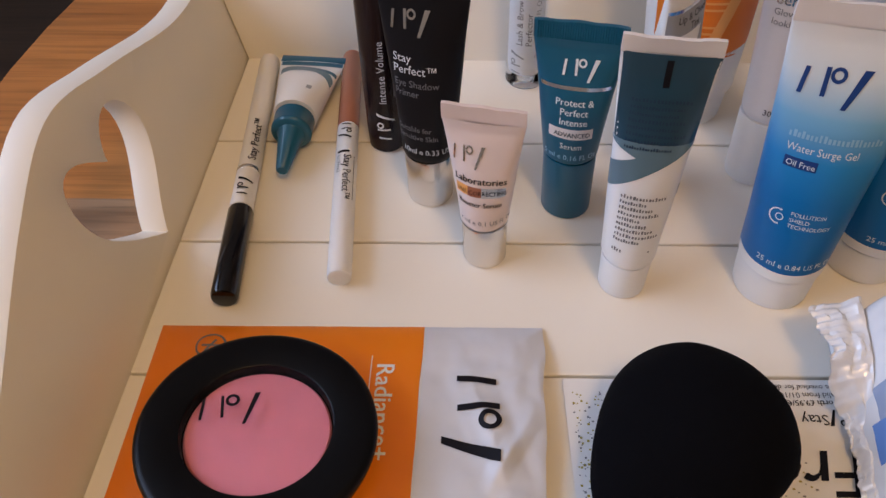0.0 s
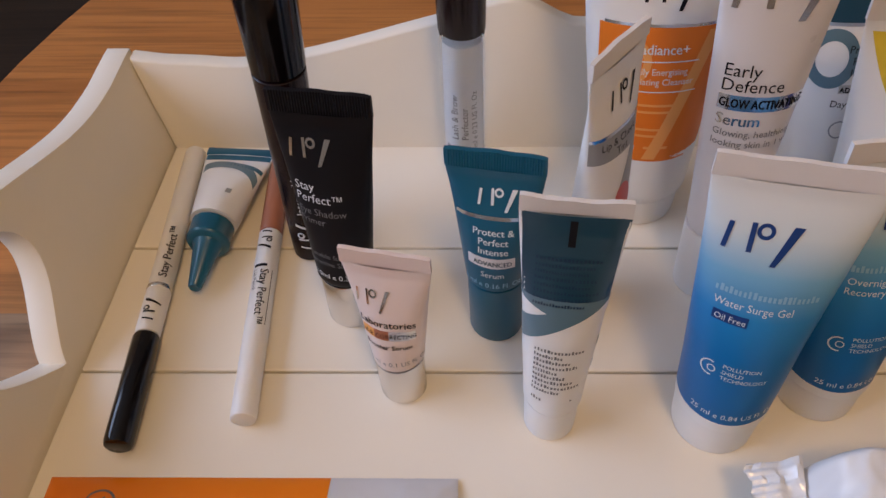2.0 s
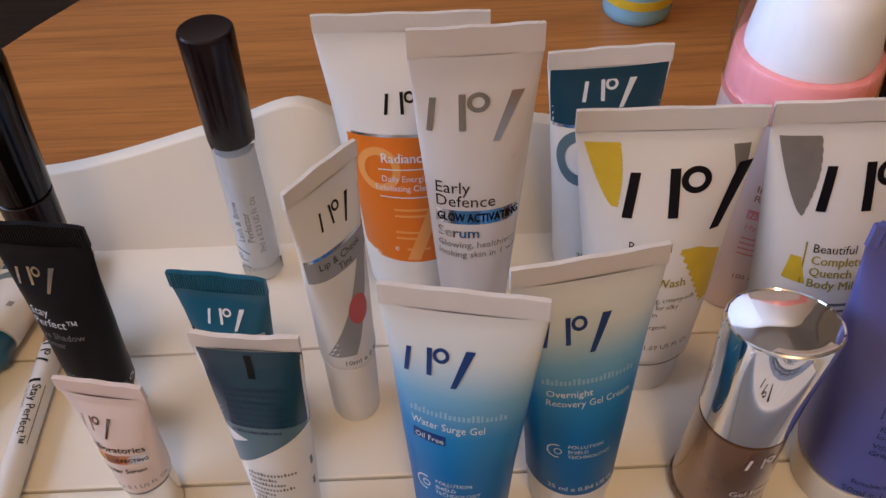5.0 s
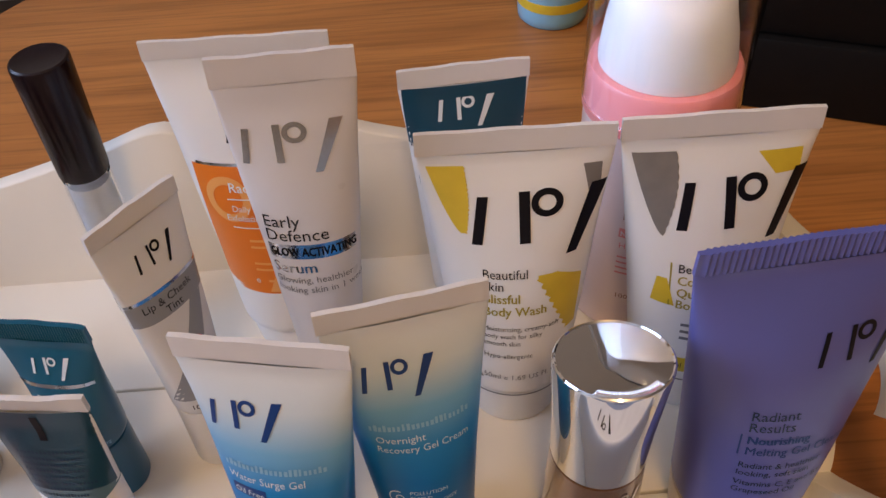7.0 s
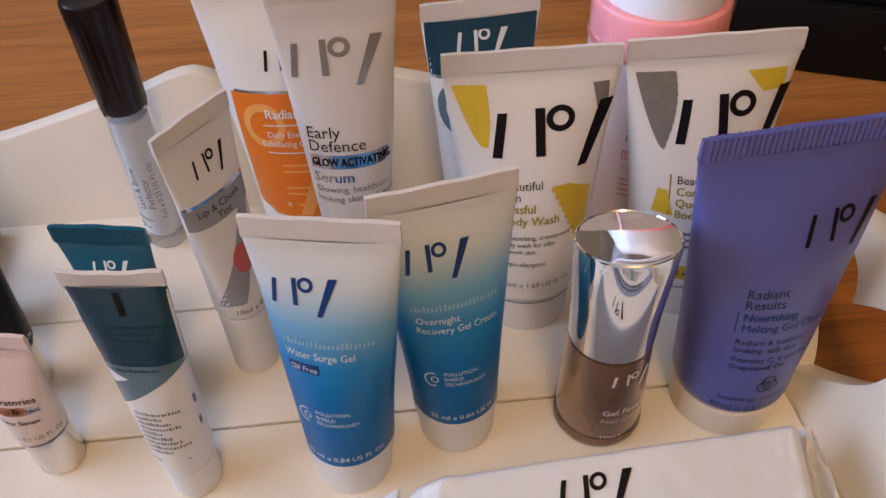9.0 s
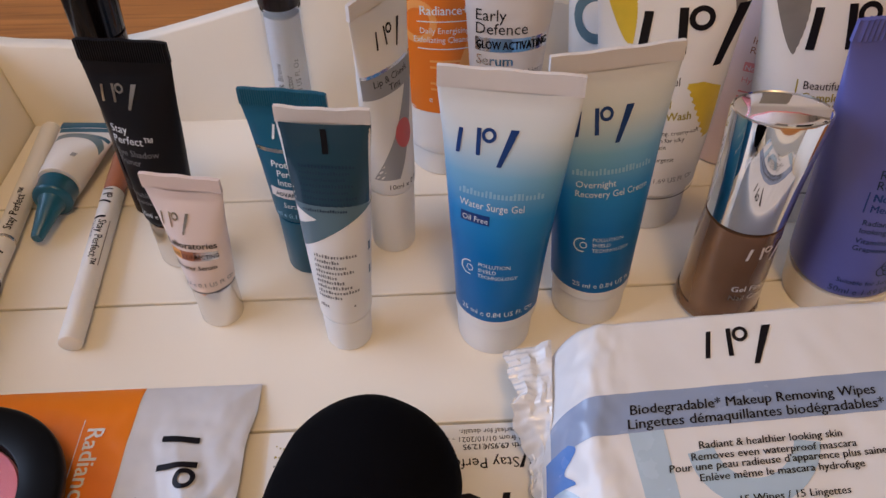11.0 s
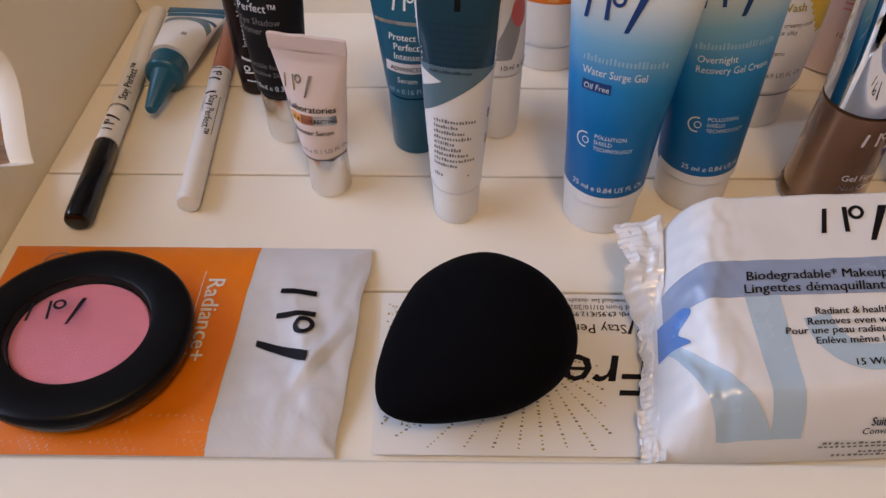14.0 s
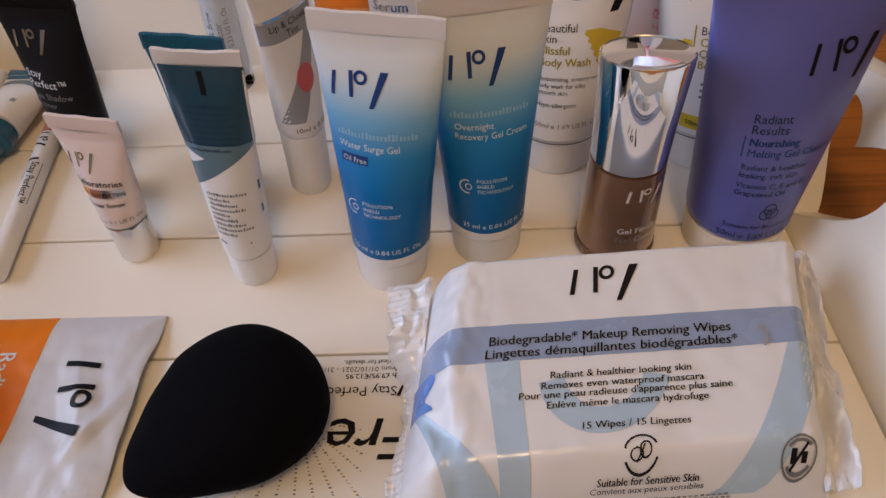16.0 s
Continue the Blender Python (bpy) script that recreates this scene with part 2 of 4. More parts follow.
class Skin:
    """A surface of a thing onto which print is laid: at(u, v, lift) is the place u along and v up it."""

    def __init__(self, at):
        self.at, self.ink = at, []

    def sheet(self, material, name="printed_shape"):
        self.ink.append((name, bmesh.new(), material))
        return self.ink[-1][1]

    def text(self, s, u, v, size, material, turn=0.0, align=0.0, slant=0.0, wide=1.0, lift=0.00022, bold=0.0, fit=0.0):
        pts, faces = word(s)
        if not pts:
            return
        w = max(p[0] for p in pts)
        if fit:
            wide = fit / (w * size)
        c, sn = math.cos(radians(turn)), math.sin(radians(turn))
        bm = self.sheet(material, "lettering")
        for k in range(2 if bold else 1):
            vs = []
            for x, y in pts:
                x, y = (x - align * w + y * slant) * size * wide + k * bold, y * size
                vs.append(bm.verts.new(self.at(u + x * c - y * sn, v + x * sn + y * c, lift + k * 0.00003)))
            for f in faces:
                try:
                    bm.faces.new([vs[i] for i in f])
                except ValueError:
                    pass

    def strip(self, v0, v1, left, right, material, nv=14, nu=8, lift=0.00014, turn=0.0, centre=(0, 0)):
        """Print between two edges left(v), right(v)."""
        f = lambda g, v: g(v) if callable(g) else g
        c, sn = math.cos(radians(turn)), math.sin(radians(turn))

        def place(i, j):
            v = v0 + (v1 - v0) * j
            u = f(left, v) + (f(right, v) - f(left, v)) * i
            return self.at(centre[0] + u * c - v * sn, centre[1] + u * sn + v * c, lift)
        grid(self.sheet(material), nu, nv, place)

    def bar(self, u0, u1, v, h, material, lift=0.0002, turn=0.0, centre=(0, 0), nu=6):
        self.strip(v - h / 2, v + h / 2, u0, u1, material, 1, nu, lift, turn, centre)

    def ring(self, u, v, r, w, material, lift=0.0002, a0=0.0, a1=360.0, squash=1.0):
        n = 28
        def place(i, j):
            a = radians(a0 + (a1 - a0) * i)
            q = r - w / 2 + w * j
            return self.at(u + q * math.cos(a), v + q * math.sin(a) * squash, lift)
        grid(self.sheet(material), n, 1, place)

    def dot(self, u, v, r, material, squash=1.0, lift=0.0002):
        def place(i, j):
            q, a = r * (0.02 + 0.98 * j), 2 * math.pi * i
            return self.at(u + q * math.cos(a), v + squash * q * math.sin(a), lift)
        grid(self.sheet(material), 24, 3, place)

    def mark(self, u, v, h, material, turn=0.0, lift=0.00025, thick=1.0, wide=1.0):
        """The maker's mark as plain shapes: two leaning bars, a small ring and a tapered slanting bar; h is its height."""
        c, sn = math.cos(radians(turn)), math.sin(radians(turn))
        t = 0.14 * thick * h
        put = lambda x, y: self.at(u + x * wide * c - y * sn, v + x * wide * sn + y * c, lift)
        bm = self.sheet(material, "emblem")
        bar = lambda x0, y0, x1, y1, w0, w1: grid(bm, 2, 6, lambda i, j: put(x0 + (x1 - x0) * j + (i - 0.5) * (w0 + (w1 - w0) * j), y0 + (y1 - y0) * j))
        bar(0.06 * h, 0, 0.16 * h, 0.80 * h, t, t)
        bar(0.74 * h, 0.02 * h, 0.74 * h, 0.86 * h, t, t)
        grid(bm, 22, 1, lambda i, j: put(1.06 * h + (0.125 + 0.105 * j) * h * math.cos(2 * math.pi * i), 0.66 * h + (0.125 + 0.105 * j) * h * math.sin(2 * math.pi * i)))
        bar(1.42 * h, -0.28 * h, 1.86 * h, 0.88 * h, t * 1.1, t * 1.9)

    def blocks(self, u0, u1, v, h, material, count, lift=0.00022):
        """A printed name as a row of small plain bars."""
        rnd = random.Random(count)
        step = (u1 - u0) / count
        bm = self.sheet(material, "printed_name")
        for k in range(count):
            tall = h * rnd.choice((0.72, 0.72, 1.0))
            x0, x1 = u0 + k * step, u0 + (k + rnd.uniform(0.45, 0.75)) * step
            grid(bm, 1, 1, lambda i, j: self.at(x0 + (x1 - x0) * i, v + tall * j, lift))

    def done(self, parent, name=""):
        for o in parent.children:
            if o.name.split(".")[0] in ("body", "barrel", "vial", "bottle", "pack", "film", "window", "sheet"):
                parent = o
                break
        for nm, bm, material in self.ink:
            ob = part(name or nm, bm, material, parent, smooth=True)
            if nm == "printed_name":
                tagged(ob, kind="stuff")


def dent(th, z, seed):
    return 0.00040 * noise.noise((math.sin(th) * 1.3 + seed, math.cos(th) * 1.3, z * 38 + seed))


def curved(section, seed=None):
    """A skin over a body whose section(z) gives the centre, half width and half depth; u runs round its front."""
    def at(u, z, lift=0.0):
        cx, cy, a, b = section(z)
        th, n = 0.0, 10
        for i in range(n):
            th += (u / n) / max(1e-5, math.hypot(a * math.cos(th), b * math.sin(th)))
        th = max(-1.9, min(1.9, th))
        nx, ny = b * math.sin(th), -a * math.cos(th)
        q = math.hypot(nx, ny) or 1
        lift += dent(th, z, seed) * min(1.0, b / 0.004) if seed is not None else 0.0
        return (cx + a * math.sin(th) + lift * nx / q, cy - b * math.cos(th) + lift * ny / q, z)
    return Skin(at)


def tube(name, base, left, right, height, r_cap, h_cap, crimp, body_mat, cap_mat, crimp_mat, label, group="tubes in the tray", fill=2.0, cap_taper=0.94, ridge=0.00009, foot=0.0):
    """A cosmetic tube standing on its cap; left and right are the upper corners of its flat seam."""
    mid = ((left[0] + right[0]) / 2, (left[1] + right[1]) / 2)
    turn = math.atan2(right[1] - left[1], right[0] - left[0])
    w = math.hypot(right[0] - left[0], right[1] - left[1])
    c, s = math.cos(-turn), math.sin(-turn)
    dx, dy = mid[0] - base[0], mid[1] - base[1]
    ox, oy = dx * c - dy * s, dx * s + dy * c
    ob = thing(name, (base[0], base[1], 0.0), label, "tube", group, math.degrees(turn))
    r = foot or w / math.pi * 1.03
    zc = height - crimp
    thick = 0.00075
    seed = base[0] * 91.0 + base[1] * 37.0

    def section(z):
        k = max(0.0, min(1.0, (z - h_cap) / (zc - h_cap)))
        a = r + (w / 2 - r) * k ** 1.15
        b = max(thick * 1.9, r * (1 - k ** fill))
        return ox * z / height, oy * z / height, a, b
    lean = lambda z: (ox * z / height, oy * z / height)
    # cap, with a rounded foot and a fine joint below the body
    part("cap", turned([(0, 0.0004), (r_cap * cap_taper - 0.0012, 0.0), (r_cap * cap_taper - 0.0003, 0.0004), (r_cap * cap_taper, 0.0012), (r_cap, h_cap - 0.0012),
                        (r_cap - 0.0002, h_cap - 0.0005), (r_cap - 0.0010, h_cap - 0.0003), (0, h_cap - 0.0003)], 44, lean), cap_mat, ob)
    # body
    bm = bmesh.new()
    n, seg = 44, 64
    rings = []
    for j in range(n + 1):
        z = h_cap + (zc - h_cap) * j / n
        cx, cy, a, b = section(z)
        q = 0.93 if j == 0 else 1.0
        ring = []
        for i in range(seg):
            th = 2 * math.pi * i / seg
            nx, ny = b * math.sin(th), -a * math.cos(th)
            h = math.hypot(nx, ny) or 1
            d = dent(th, z, seed) * min(1.0, b / 0.004)
            ring.append(bm.verts.new((cx + q * a * math.sin(th) + d * nx / h, cy - q * b * math.cos(th) + d * ny / h, z + (0.0002 if j == 0 else 0))))
        rings.append(ring)
    for lo, hi in zip(rings, rings[1:]):
        for i in range(seg):
            k = (i + 1) % seg
            bm.faces.new((lo[i], lo[k], hi[k], hi[i]))
    bm.faces.new(rings[0][::-1])
    part("body", bm, body_mat, ob)
    # pressed seam with fine ridges, slightly uneven along its top
    bm = bmesh.new()
    m = 76
    rnd = random.Random(name + str(base))
    wave = [0.00018 * math.sin(i * 0.21 + rnd.random()) for i in range(m + 1)]
    bend = rnd.uniform(-0.0010, 0.0010)
    def row(side, z, top):
        out = []
        for i in range(m + 1):
            x = -w / 2 + w * i / m
            rid = ridge * (i % 2) if 1 < i < m - 1 else 0
            cx, cy = lean(z)
            out.append(bm.verts.new((cx + x, cy + side * (thick + rid) + bend * math.sin(math.pi * i / m) * (z - zc) / crimp, z + (wave[i] if top else 0))))
        return out
    fl, fh, bl, bh = row(-1, zc - 0.0002, 0), row(-1, height, 1), row(1, zc - 0.0002, 0), row(1, height, 1)
    for i in range(m):
        bm.faces.new((fl[i], fl[i + 1], fh[i + 1], fh[i]))
        bm.faces.new((fh[i], fh[i + 1], bh[i + 1], bh[i]))
        bm.faces.new((bh[i], bh[i + 1], bl[i + 1], bl[i]))
    bm.faces.new((fl[0], fh[0], bh[0], bl[0]))
    bm.faces.new((fl[m], bl[m], bh[m], fh[m]))
    part("seam", bm, crimp_mat, ob)
    skin = curved(section, seed)
    skin.section, skin.w = section, w
    return ob, skin

# ---- the room ----


def slab(name, lo, hi, material, label, bevel=0.0):
    bm = box(bmesh.new(), lo, hi, bevel)
    ob = part(name, bm, material, None, smooth=False)
    return tagged(ob, label, name.split("_")[0], kind="structure")


GROUND = -0.762
slab("floor", (-1.65, -1.6, GROUND - 0.05), (2.9, 2.0, GROUND), M_FLOOR, "dark wooden floor of the room")
slab("wall_north", (-1.65, 2.0, GROUND), (2.9, 2.1, 1.6), M_WALL, "plain warm plaster wall")
slab("wall_south", (-1.65, -1.7, GROUND), (2.9, -1.6, 1.6), M_WALL, "plain warm plaster wall")
slab("wall_east", (2.9, -1.7, GROUND), (3.0, 2.1, 1.6), M_WALL, "plain warm plaster wall")
slab("ceiling", (-1.65, -1.6, 1.6), (2.9, 2.0, 1.7), M_CEIL, "pale painted ceiling")
# west wall with a window opening
bm = bmesh.new()
for lo, hi in (((-1.75, -1.7, GROUND), (-1.65, -0.90, 1.6)), ((-1.75, 1.14, GROUND), (-1.65, 2.1, 1.6)),
               ((-1.75, -0.90, GROUND), (-1.65, 1.14, 0.38)), ((-1.75, -0.90, 1.56), (-1.65, 1.14, 1.6))):
    box(bm, lo, hi)
tagged(part("wall_west", bm, M_WALL, None, smooth=False), "plain warm plaster wall with a window opening", "wall", kind="structure")

# ---- the table ----
TABLE_Z = -0.012
CX, CY, CR = 0.47, 0.19, 0.60
table = thing("table", (CX, CY, GROUND), "round brown oak table with a glossy grained top", "table")
top = -GROUND + TABLE_Z
bm = turned([(0, top - 0.030), (CR - 0.016, top - 0.030), (CR - 0.006, top - 0.026), (CR, top - 0.016), (CR - 0.001, top - 0.006), (CR - 0.006, top), (0, top)], 96)
part("tabletop", bm, M_TABLE, table)
# an inlaid strip of cross-grained wood, a hair above the top
bm = bmesh.new()
for lift in (0.0003, -0.001):
    grid(bm, 10, 40, lambda i, j: (-math.sqrt(0.592 ** 2 - (-0.5 + 0.485 * j) ** 2) * (1 - i) - 0.25 * i, -0.5 + 0.485 * j, top + lift))
part("inlay", bm, M_TABLE2, table, smooth=False)
part("pedestal", turned([(0, 0.0), (0.26, 0.0), (0.25, 0.03), (0.07, 0.08), (0.05, 0.3), (0.06, top - 0.06), (0.20, top - 0.030), (0, top - 0.030)], 48), M_TABLE, table)

# ---- the tray ----
tray = thing("serving_tray", (0, 0, TABLE_Z), "white painted wooden serving tray with scalloped sides and heart handles", "tray")
FL = -TABLE_Z
FLARE = 0.36
THICK = 0.0100


def panel(outline, hole, place):
    """A cut-out board: outline and hole are points (along, up); place maps (along, up, depth) to the tray."""
    bm = bmesh.new()
    loops = [outline] + ([hole] if hole else [])
    rings = []
    for lp in loops:
        fr = [bm.verts.new((x, z, 0)) for x, z in lp]
        rings.append(fr)
        for i in range(len(fr)):
            bm.edges.new((fr[i], fr[(i + 1) % len(fr)]))
    bmesh.ops.triangle_fill(bm, edges=bm.edges[:], use_beauty=True, normal=(0, 0, 1))
    faces = [tuple(v.co.to_tuple() for v in f.verts) for f in bm.faces]
    bm.free()
    out = bmesh.new()
    made = {}
    def vert(x, z, d):
        key = (round(x, 7), round(z, 7), d)
        if key not in made:
            made[key] = out.verts.new(place(x, z, d))
        return made[key]
    for f in faces:
        out.faces.new([vert(x, z, 0) for x, z, _ in f])
        out.faces.new([vert(x, z, 1) for x, z, _ in reversed(f)])
    e = 0.0011
    for lp in loops:
        for i in range(len(lp)):
            a, b = lp[i], lp[(i + 1) % len(lp)]
            out.faces.new((vert(*a, 0), vert(*b, 0), vert(*b, 1), vert(*a, 1)))
    bmesh.ops.recalc_face_normals(out, faces=out.faces[:])
    rim = [ed for ed in out.edges if len(ed.link_faces) == 2 and ed.calc_face_angle(0) > 0.9]
    bmesh.ops.bevel(out, geom=rim, offset=e, segments=2, affect="EDGES", profile=0.5, clamp_overlap=True)
    return out


def wave(knots, x):
    """A smooth curve through (x, z) knots, with slopes taken from their neighbours."""
    slope = [(knots[min(i + 1, len(knots) - 1)][1] - knots[max(i - 1, 0)][1]) / (knots[min(i + 1, len(knots) - 1)][0] - knots[max(i - 1, 0)][0]) for i in range(len(knots))]
    for i in range(len(knots) - 1):
        (x0, z0), (x1, z1) = knots[i], knots[i + 1]
        if x <= x1:
            w = x1 - x0
            k = max(0.0, min(1.0, (x - x0) / w))
            return (2 * k ** 3 - 3 * k * k + 1) * z0 + (k ** 3 - 2 * k * k + k) * w * slope[i] + (3 * k * k - 2 * k ** 3) * z1 + (k ** 3 - k * k) * w * slope[i + 1]
    return knots[-1][1]


def rimmed(x0, x1, knots, n, low=-0.008):
    return [(x0, low), (x1, low)] + [(x1 + (x0 - x1) * i / n, wave(knots, x1 + (x0 - x1) * i / n)) for i in range(n + 1)]


LEFT_X = lambda y: -0.0126 + 0.0612 * y      # foot of the left side
RIGHT_X = lambda y: 0.3955 - 0.0612 * y
BACK_Y, FRONT_Y = 0.262, 0.008
BACK = [(-0.03, 0.041), (-0.008, 0.0405), (0.045, 0.0365), (0.130, 0.0545), (0.160, 0.0622), (0.189, 0.0520), (0.218, 0.0622), (0.250, 0.0545), (0.333, 0.0365), (0.386, 0.0405), (0.41, 0.041)]
SIDE = [(-0.02, 0.026), (0.020, 0.030), (0.095, 0.0585), (0.132, 0.0675), (0.170, 0.0590), (0.225, 0.0435), (0.262, 0.0405), (0.30, 0.042)]


def heart(cy, tip, up, half):
    """A heart standing on its tip, rounded lobes above."""
    pts = []
    for i in range(56):
        a = 2 * math.pi * i / 56
        x = math.copysign(abs(math.sin(a)) ** (2.5 if math.sin(a) > 0 else 1.75), math.sin(a))
        y = (13 * math.cos(a) - 5 * math.cos(2 * a) - 2 * math.cos(3 * a) - math.cos(4 * a))
        pts.append((cy + half * x, tip + (y + 17) / 29.0 * up))
    return pts


def side_place(foot, sign):
    def place(y, z, d):
        out = 0.36 * z + THICK * 1.0 * d
        yy = y + (0.36 * z * (1 if y > 0.135 else -1) if abs(y - 0.135) > 0.125 else 0)
        return (foot(y) + sign * out, yy, FL + z)
    return place


part("left_side", panel(rimmed(FRONT_Y - 0.006, BACK_Y + 0.006, SIDE, 44), heart(0.1395, 0.0060, 0.0470, 0.0290), side_place(LEFT_X, -1)), M_TRAY, tray, "white side board with a heart cut out")
part("right_side", panel(rimmed(FRONT_Y - 0.006, BACK_Y + 0.006, SIDE, 44), heart(0.1395, 0.0060, 0.0470, 0.0290), side_place(RIGHT_X, 1)), M_TRAY, tray, "white side board with a heart cut out")


def back_place(x, z, d):
    k = (x - 0.19) / 0.19
    return (x + 0.36 * z * (k if abs(k) > 0.9 else 0) * 1.0, BACK_Y + 0.36 * z + 0.0078 * d, FL + z)


part("back_board", panel(rimmed(LEFT_X(BACK_Y) + 0.0005, RIGHT_X(BACK_Y) - 0.0005, BACK, 60), None, back_place), M_TRAY, tray)
FRONT = [(-0.02, 0.0215), (0.4, 0.0215)]
part("front_board", panel(rimmed(LEFT_X(FRONT_Y) + 0.0005, RIGHT_X(FRONT_Y) - 0.0005, FRONT, 8), None,
                          lambda x, z, d: (x, FRONT_Y - 0.36 * z - 0.0145 * d, FL + z)), M_TRAY, tray)
# floor boards with open joints
seams = [FRONT_Y - 0.004, 0.0785, 0.1400, 0.2000, BACK_Y + 0.004]
for y0, y1 in zip(seams, seams[1:]):
    bm = bmesh.new()
    g = 0.0005
    box(bm, (-0.011, y0 + g, FL - 0.007), (0.394, y1 - g, FL), 0.0006)
    for v in bm.verts:
        v.co.x = LEFT_X(v.co.y) + 0.001 if v.co.x < 0.1 else RIGHT_X(v.co.y) - 0.001
    part("floor_board", bm, M_TRAY, tray, smooth=False)
part("base_sheet", box(bmesh.new(), (-0.006, FRONT_Y - 0.002, 0.0005), (0.376, BACK_Y + 0.002, FL - 0.0075)), M_TRAY, tray, smooth=False)

# ---- tubes ----
mm = 0.001

# two blue gel tubes
for base, l, r, lines, label in (
        ((0.2227, 0.1212), (0.2020, 0.1372), (0.2473, 0.1284), ("Water Surge Gel", "", True), "white to blue fading gel tube with a white cap"),
        ((0.2612, 0.1335), (0.2376, 0.1397), (0.2827, 0.1476), ("Overnight", "Recovery Gel Cream", False), "white to blue fading night cream tube with a white cap")):
    ob, sk = tube("gel_tube", base, l, r, 0.1103, 0.0146, 0.0150, 0.0068, M_GEL_BLUE, M_CAP, M_CRIMP_SHADE, label)
    sk.strip(0.0153, 0.0192, -0.024, 0.024, M_WHITE, 2, 24)
    sk.mark((-16.5 if lines[2] else -14.4) * mm, 82.8 * mm, 10.4 * mm, M_NAVY)
    sk.blocks(-14.8 * mm, 14.8 * mm, 69.2 * mm, 2.3 * mm, M_PALEINK, 22)
    if lines[2]:
        sk.text(lines[0], -14.5 * mm, 64.8 * mm, 3.6 * mm, M_WINK, fit=0.0225)
        sk.strip(0.0592, 0.0627, -14 * mm, -3.4 * mm, M_NAVY, 2, 4)
        sk.text("Oil Free", -13.3 * mm, 59.9 * mm, 2.8 * mm, M_WINK, lift=0.0003)
    else:
        sk.text(lines[0], -13.6 * mm, 64.6 * mm, 3.5 * mm, M_WINK)
        sk.text(lines[1], -13.7 * mm, 60.9 * mm, 3.5 * mm, M_WINK, fit=0.0275)
    sk.ring(-10.2 * mm, 41 * mm, 2.8 * mm, 0.5 * mm, M_WINK, a0=70, a1=290)
    sk.ring(-9.6 * mm, 41 * mm, 1.2 * mm, 0.35 * mm, M_WINK)
    for k, t in enumerate(("POLLUTION", "SHIELD", "TECHNOLOGY")):
        sk.text(t, -6.4 * mm, (43.0 - 2.3 * k) * mm, 2.1 * mm, M_WINK)
    sk.text("25 ml e 0.84 US Fl. Oz", -12.5 * mm, 21.6 * mm, 3.1 * mm, M_WINK)
    sk.done(ob)

# small pale pink serum tube
ob, sk = tube("serum_tube", (0.1157, 0.1345), (0.0981, 0.1425), (0.1266, 0.1371), 0.0668, 0.0085, 0.0192, 0.0055, M_PALEPINK, M_SATIN, M_PALEPINK, "small pale pink serum tube with a satin silver cap", fill=1.8, foot=0.0089, cap_taper=0.97)
sk.strip(0.0194, 0.0200, -0.013, 0.013, M_DIMINK, 1, 24)
sk.mark(-11 * mm, 46.8 * mm, 7.0 * mm, M_SATIN, thick=0.8, wide=0.87)
sk.text("Laboratories", -10.5 * mm, 39.5 * mm, 3.6 * mm, M_INK, bold=0.00012, fit=0.0195)
sk.strip(0.0345, 0.0382, -10 * mm, -5 * mm, M_AMBER, 2, 3)
sk.strip(0.0345, 0.0382, -5.0 * mm, 0 * mm, M_TERRA, 2, 3)
sk.strip(0.0345, 0.0382, 0.0 * mm, 9 * mm, M_SATIN, 2, 5)
sk.text("LINE CORRECTING", -9.6 * mm, 35.4 * mm, 2.2 * mm, M_INK, lift=0.0003)
sk.text("Booster Serum", -9 * mm, 30.6 * mm, 2.7 * mm, M_INK, bold=0.0001)
sk.text("3 ml e 0.1 US Fl. Oz", -8.5 * mm, 22.8 * mm, 2.7 * mm, M_DIMINK)
sk.done(ob)

# small teal serum tube
ob, sk = tube("serum_tube", (0.1497, 0.1630), (0.1304, 0.1728), (0.1631, 0.1672), 0.0798, 0.0103, 0.0275, 0.0060, M_TEAL, M_TEAL, M_TEAL, "small teal serum tube with a matching teal cap", fill=1.8, foot=0.0107, cap_taper=0.96, ridge=0.00034)
sk.mark(-5.4 * mm, 62 * mm, 6.6 * mm, M_WINK)
sk.strip(0.0570, 0.0583, -13.5 * mm, 13.5 * mm, M_SILVER, 1, 10)
for k, t in enumerate(("Protect &", "Perfect", "Intense")):
    sk.text(t, 0, (51.5 - 3.6 * k) * mm, 3.6 * mm, M_WINK, align=0.5, bold=0.00012)
sk.strip(0.0388, 0.0428, -9.0 * mm, 8.0 * mm, M_PEARL, 2, 6)
sk.text("ADVANCED", 0, 39.8 * mm, 2.5 * mm, M_DEEP, align=0.5, lift=0.0003, bold=0.0001)
sk.text("Serum", 0, 34.8 * mm, 3.2 * mm, M_WINK, align=0.5)
sk.text("5 ml e 0.16 Fl. Oz", 0, 30.2 * mm, 3.0 * mm, M_PALEINK, align=0.5)
sk.done(ob)

# tall slim tube seen from its back, teal above and white below
ob, sk = tube("eye_cream_tube", (0.1665, 0.1208), (0.1510, 0.1298), (0.1808, 0.1263), 0.1023, 0.0092, 0.0160, 0.0052, M_WHITE, M_CAP, M_CRIMP_SHADE, "slim white and dark teal cream tube showing its printed back", fill=1.7)
sk.strip(0.0675, 0.0971, -0.0165, 0.0165, M_DEEP, 14, 14)
sk.strip(0.0480, 0.0676, lambda z: -0.0157 + 0.0108 * max(0.0, 1 - abs(z - 0.0622) / 0.0046), lambda z: -0.0140 + (z - 0.0480) * 1.55, M_SLATE, 40, 14)
sk.strip(0.0865, 0.0955, -0.0010, 0.0010, M_INK, 3, 2, lift=0.0003)
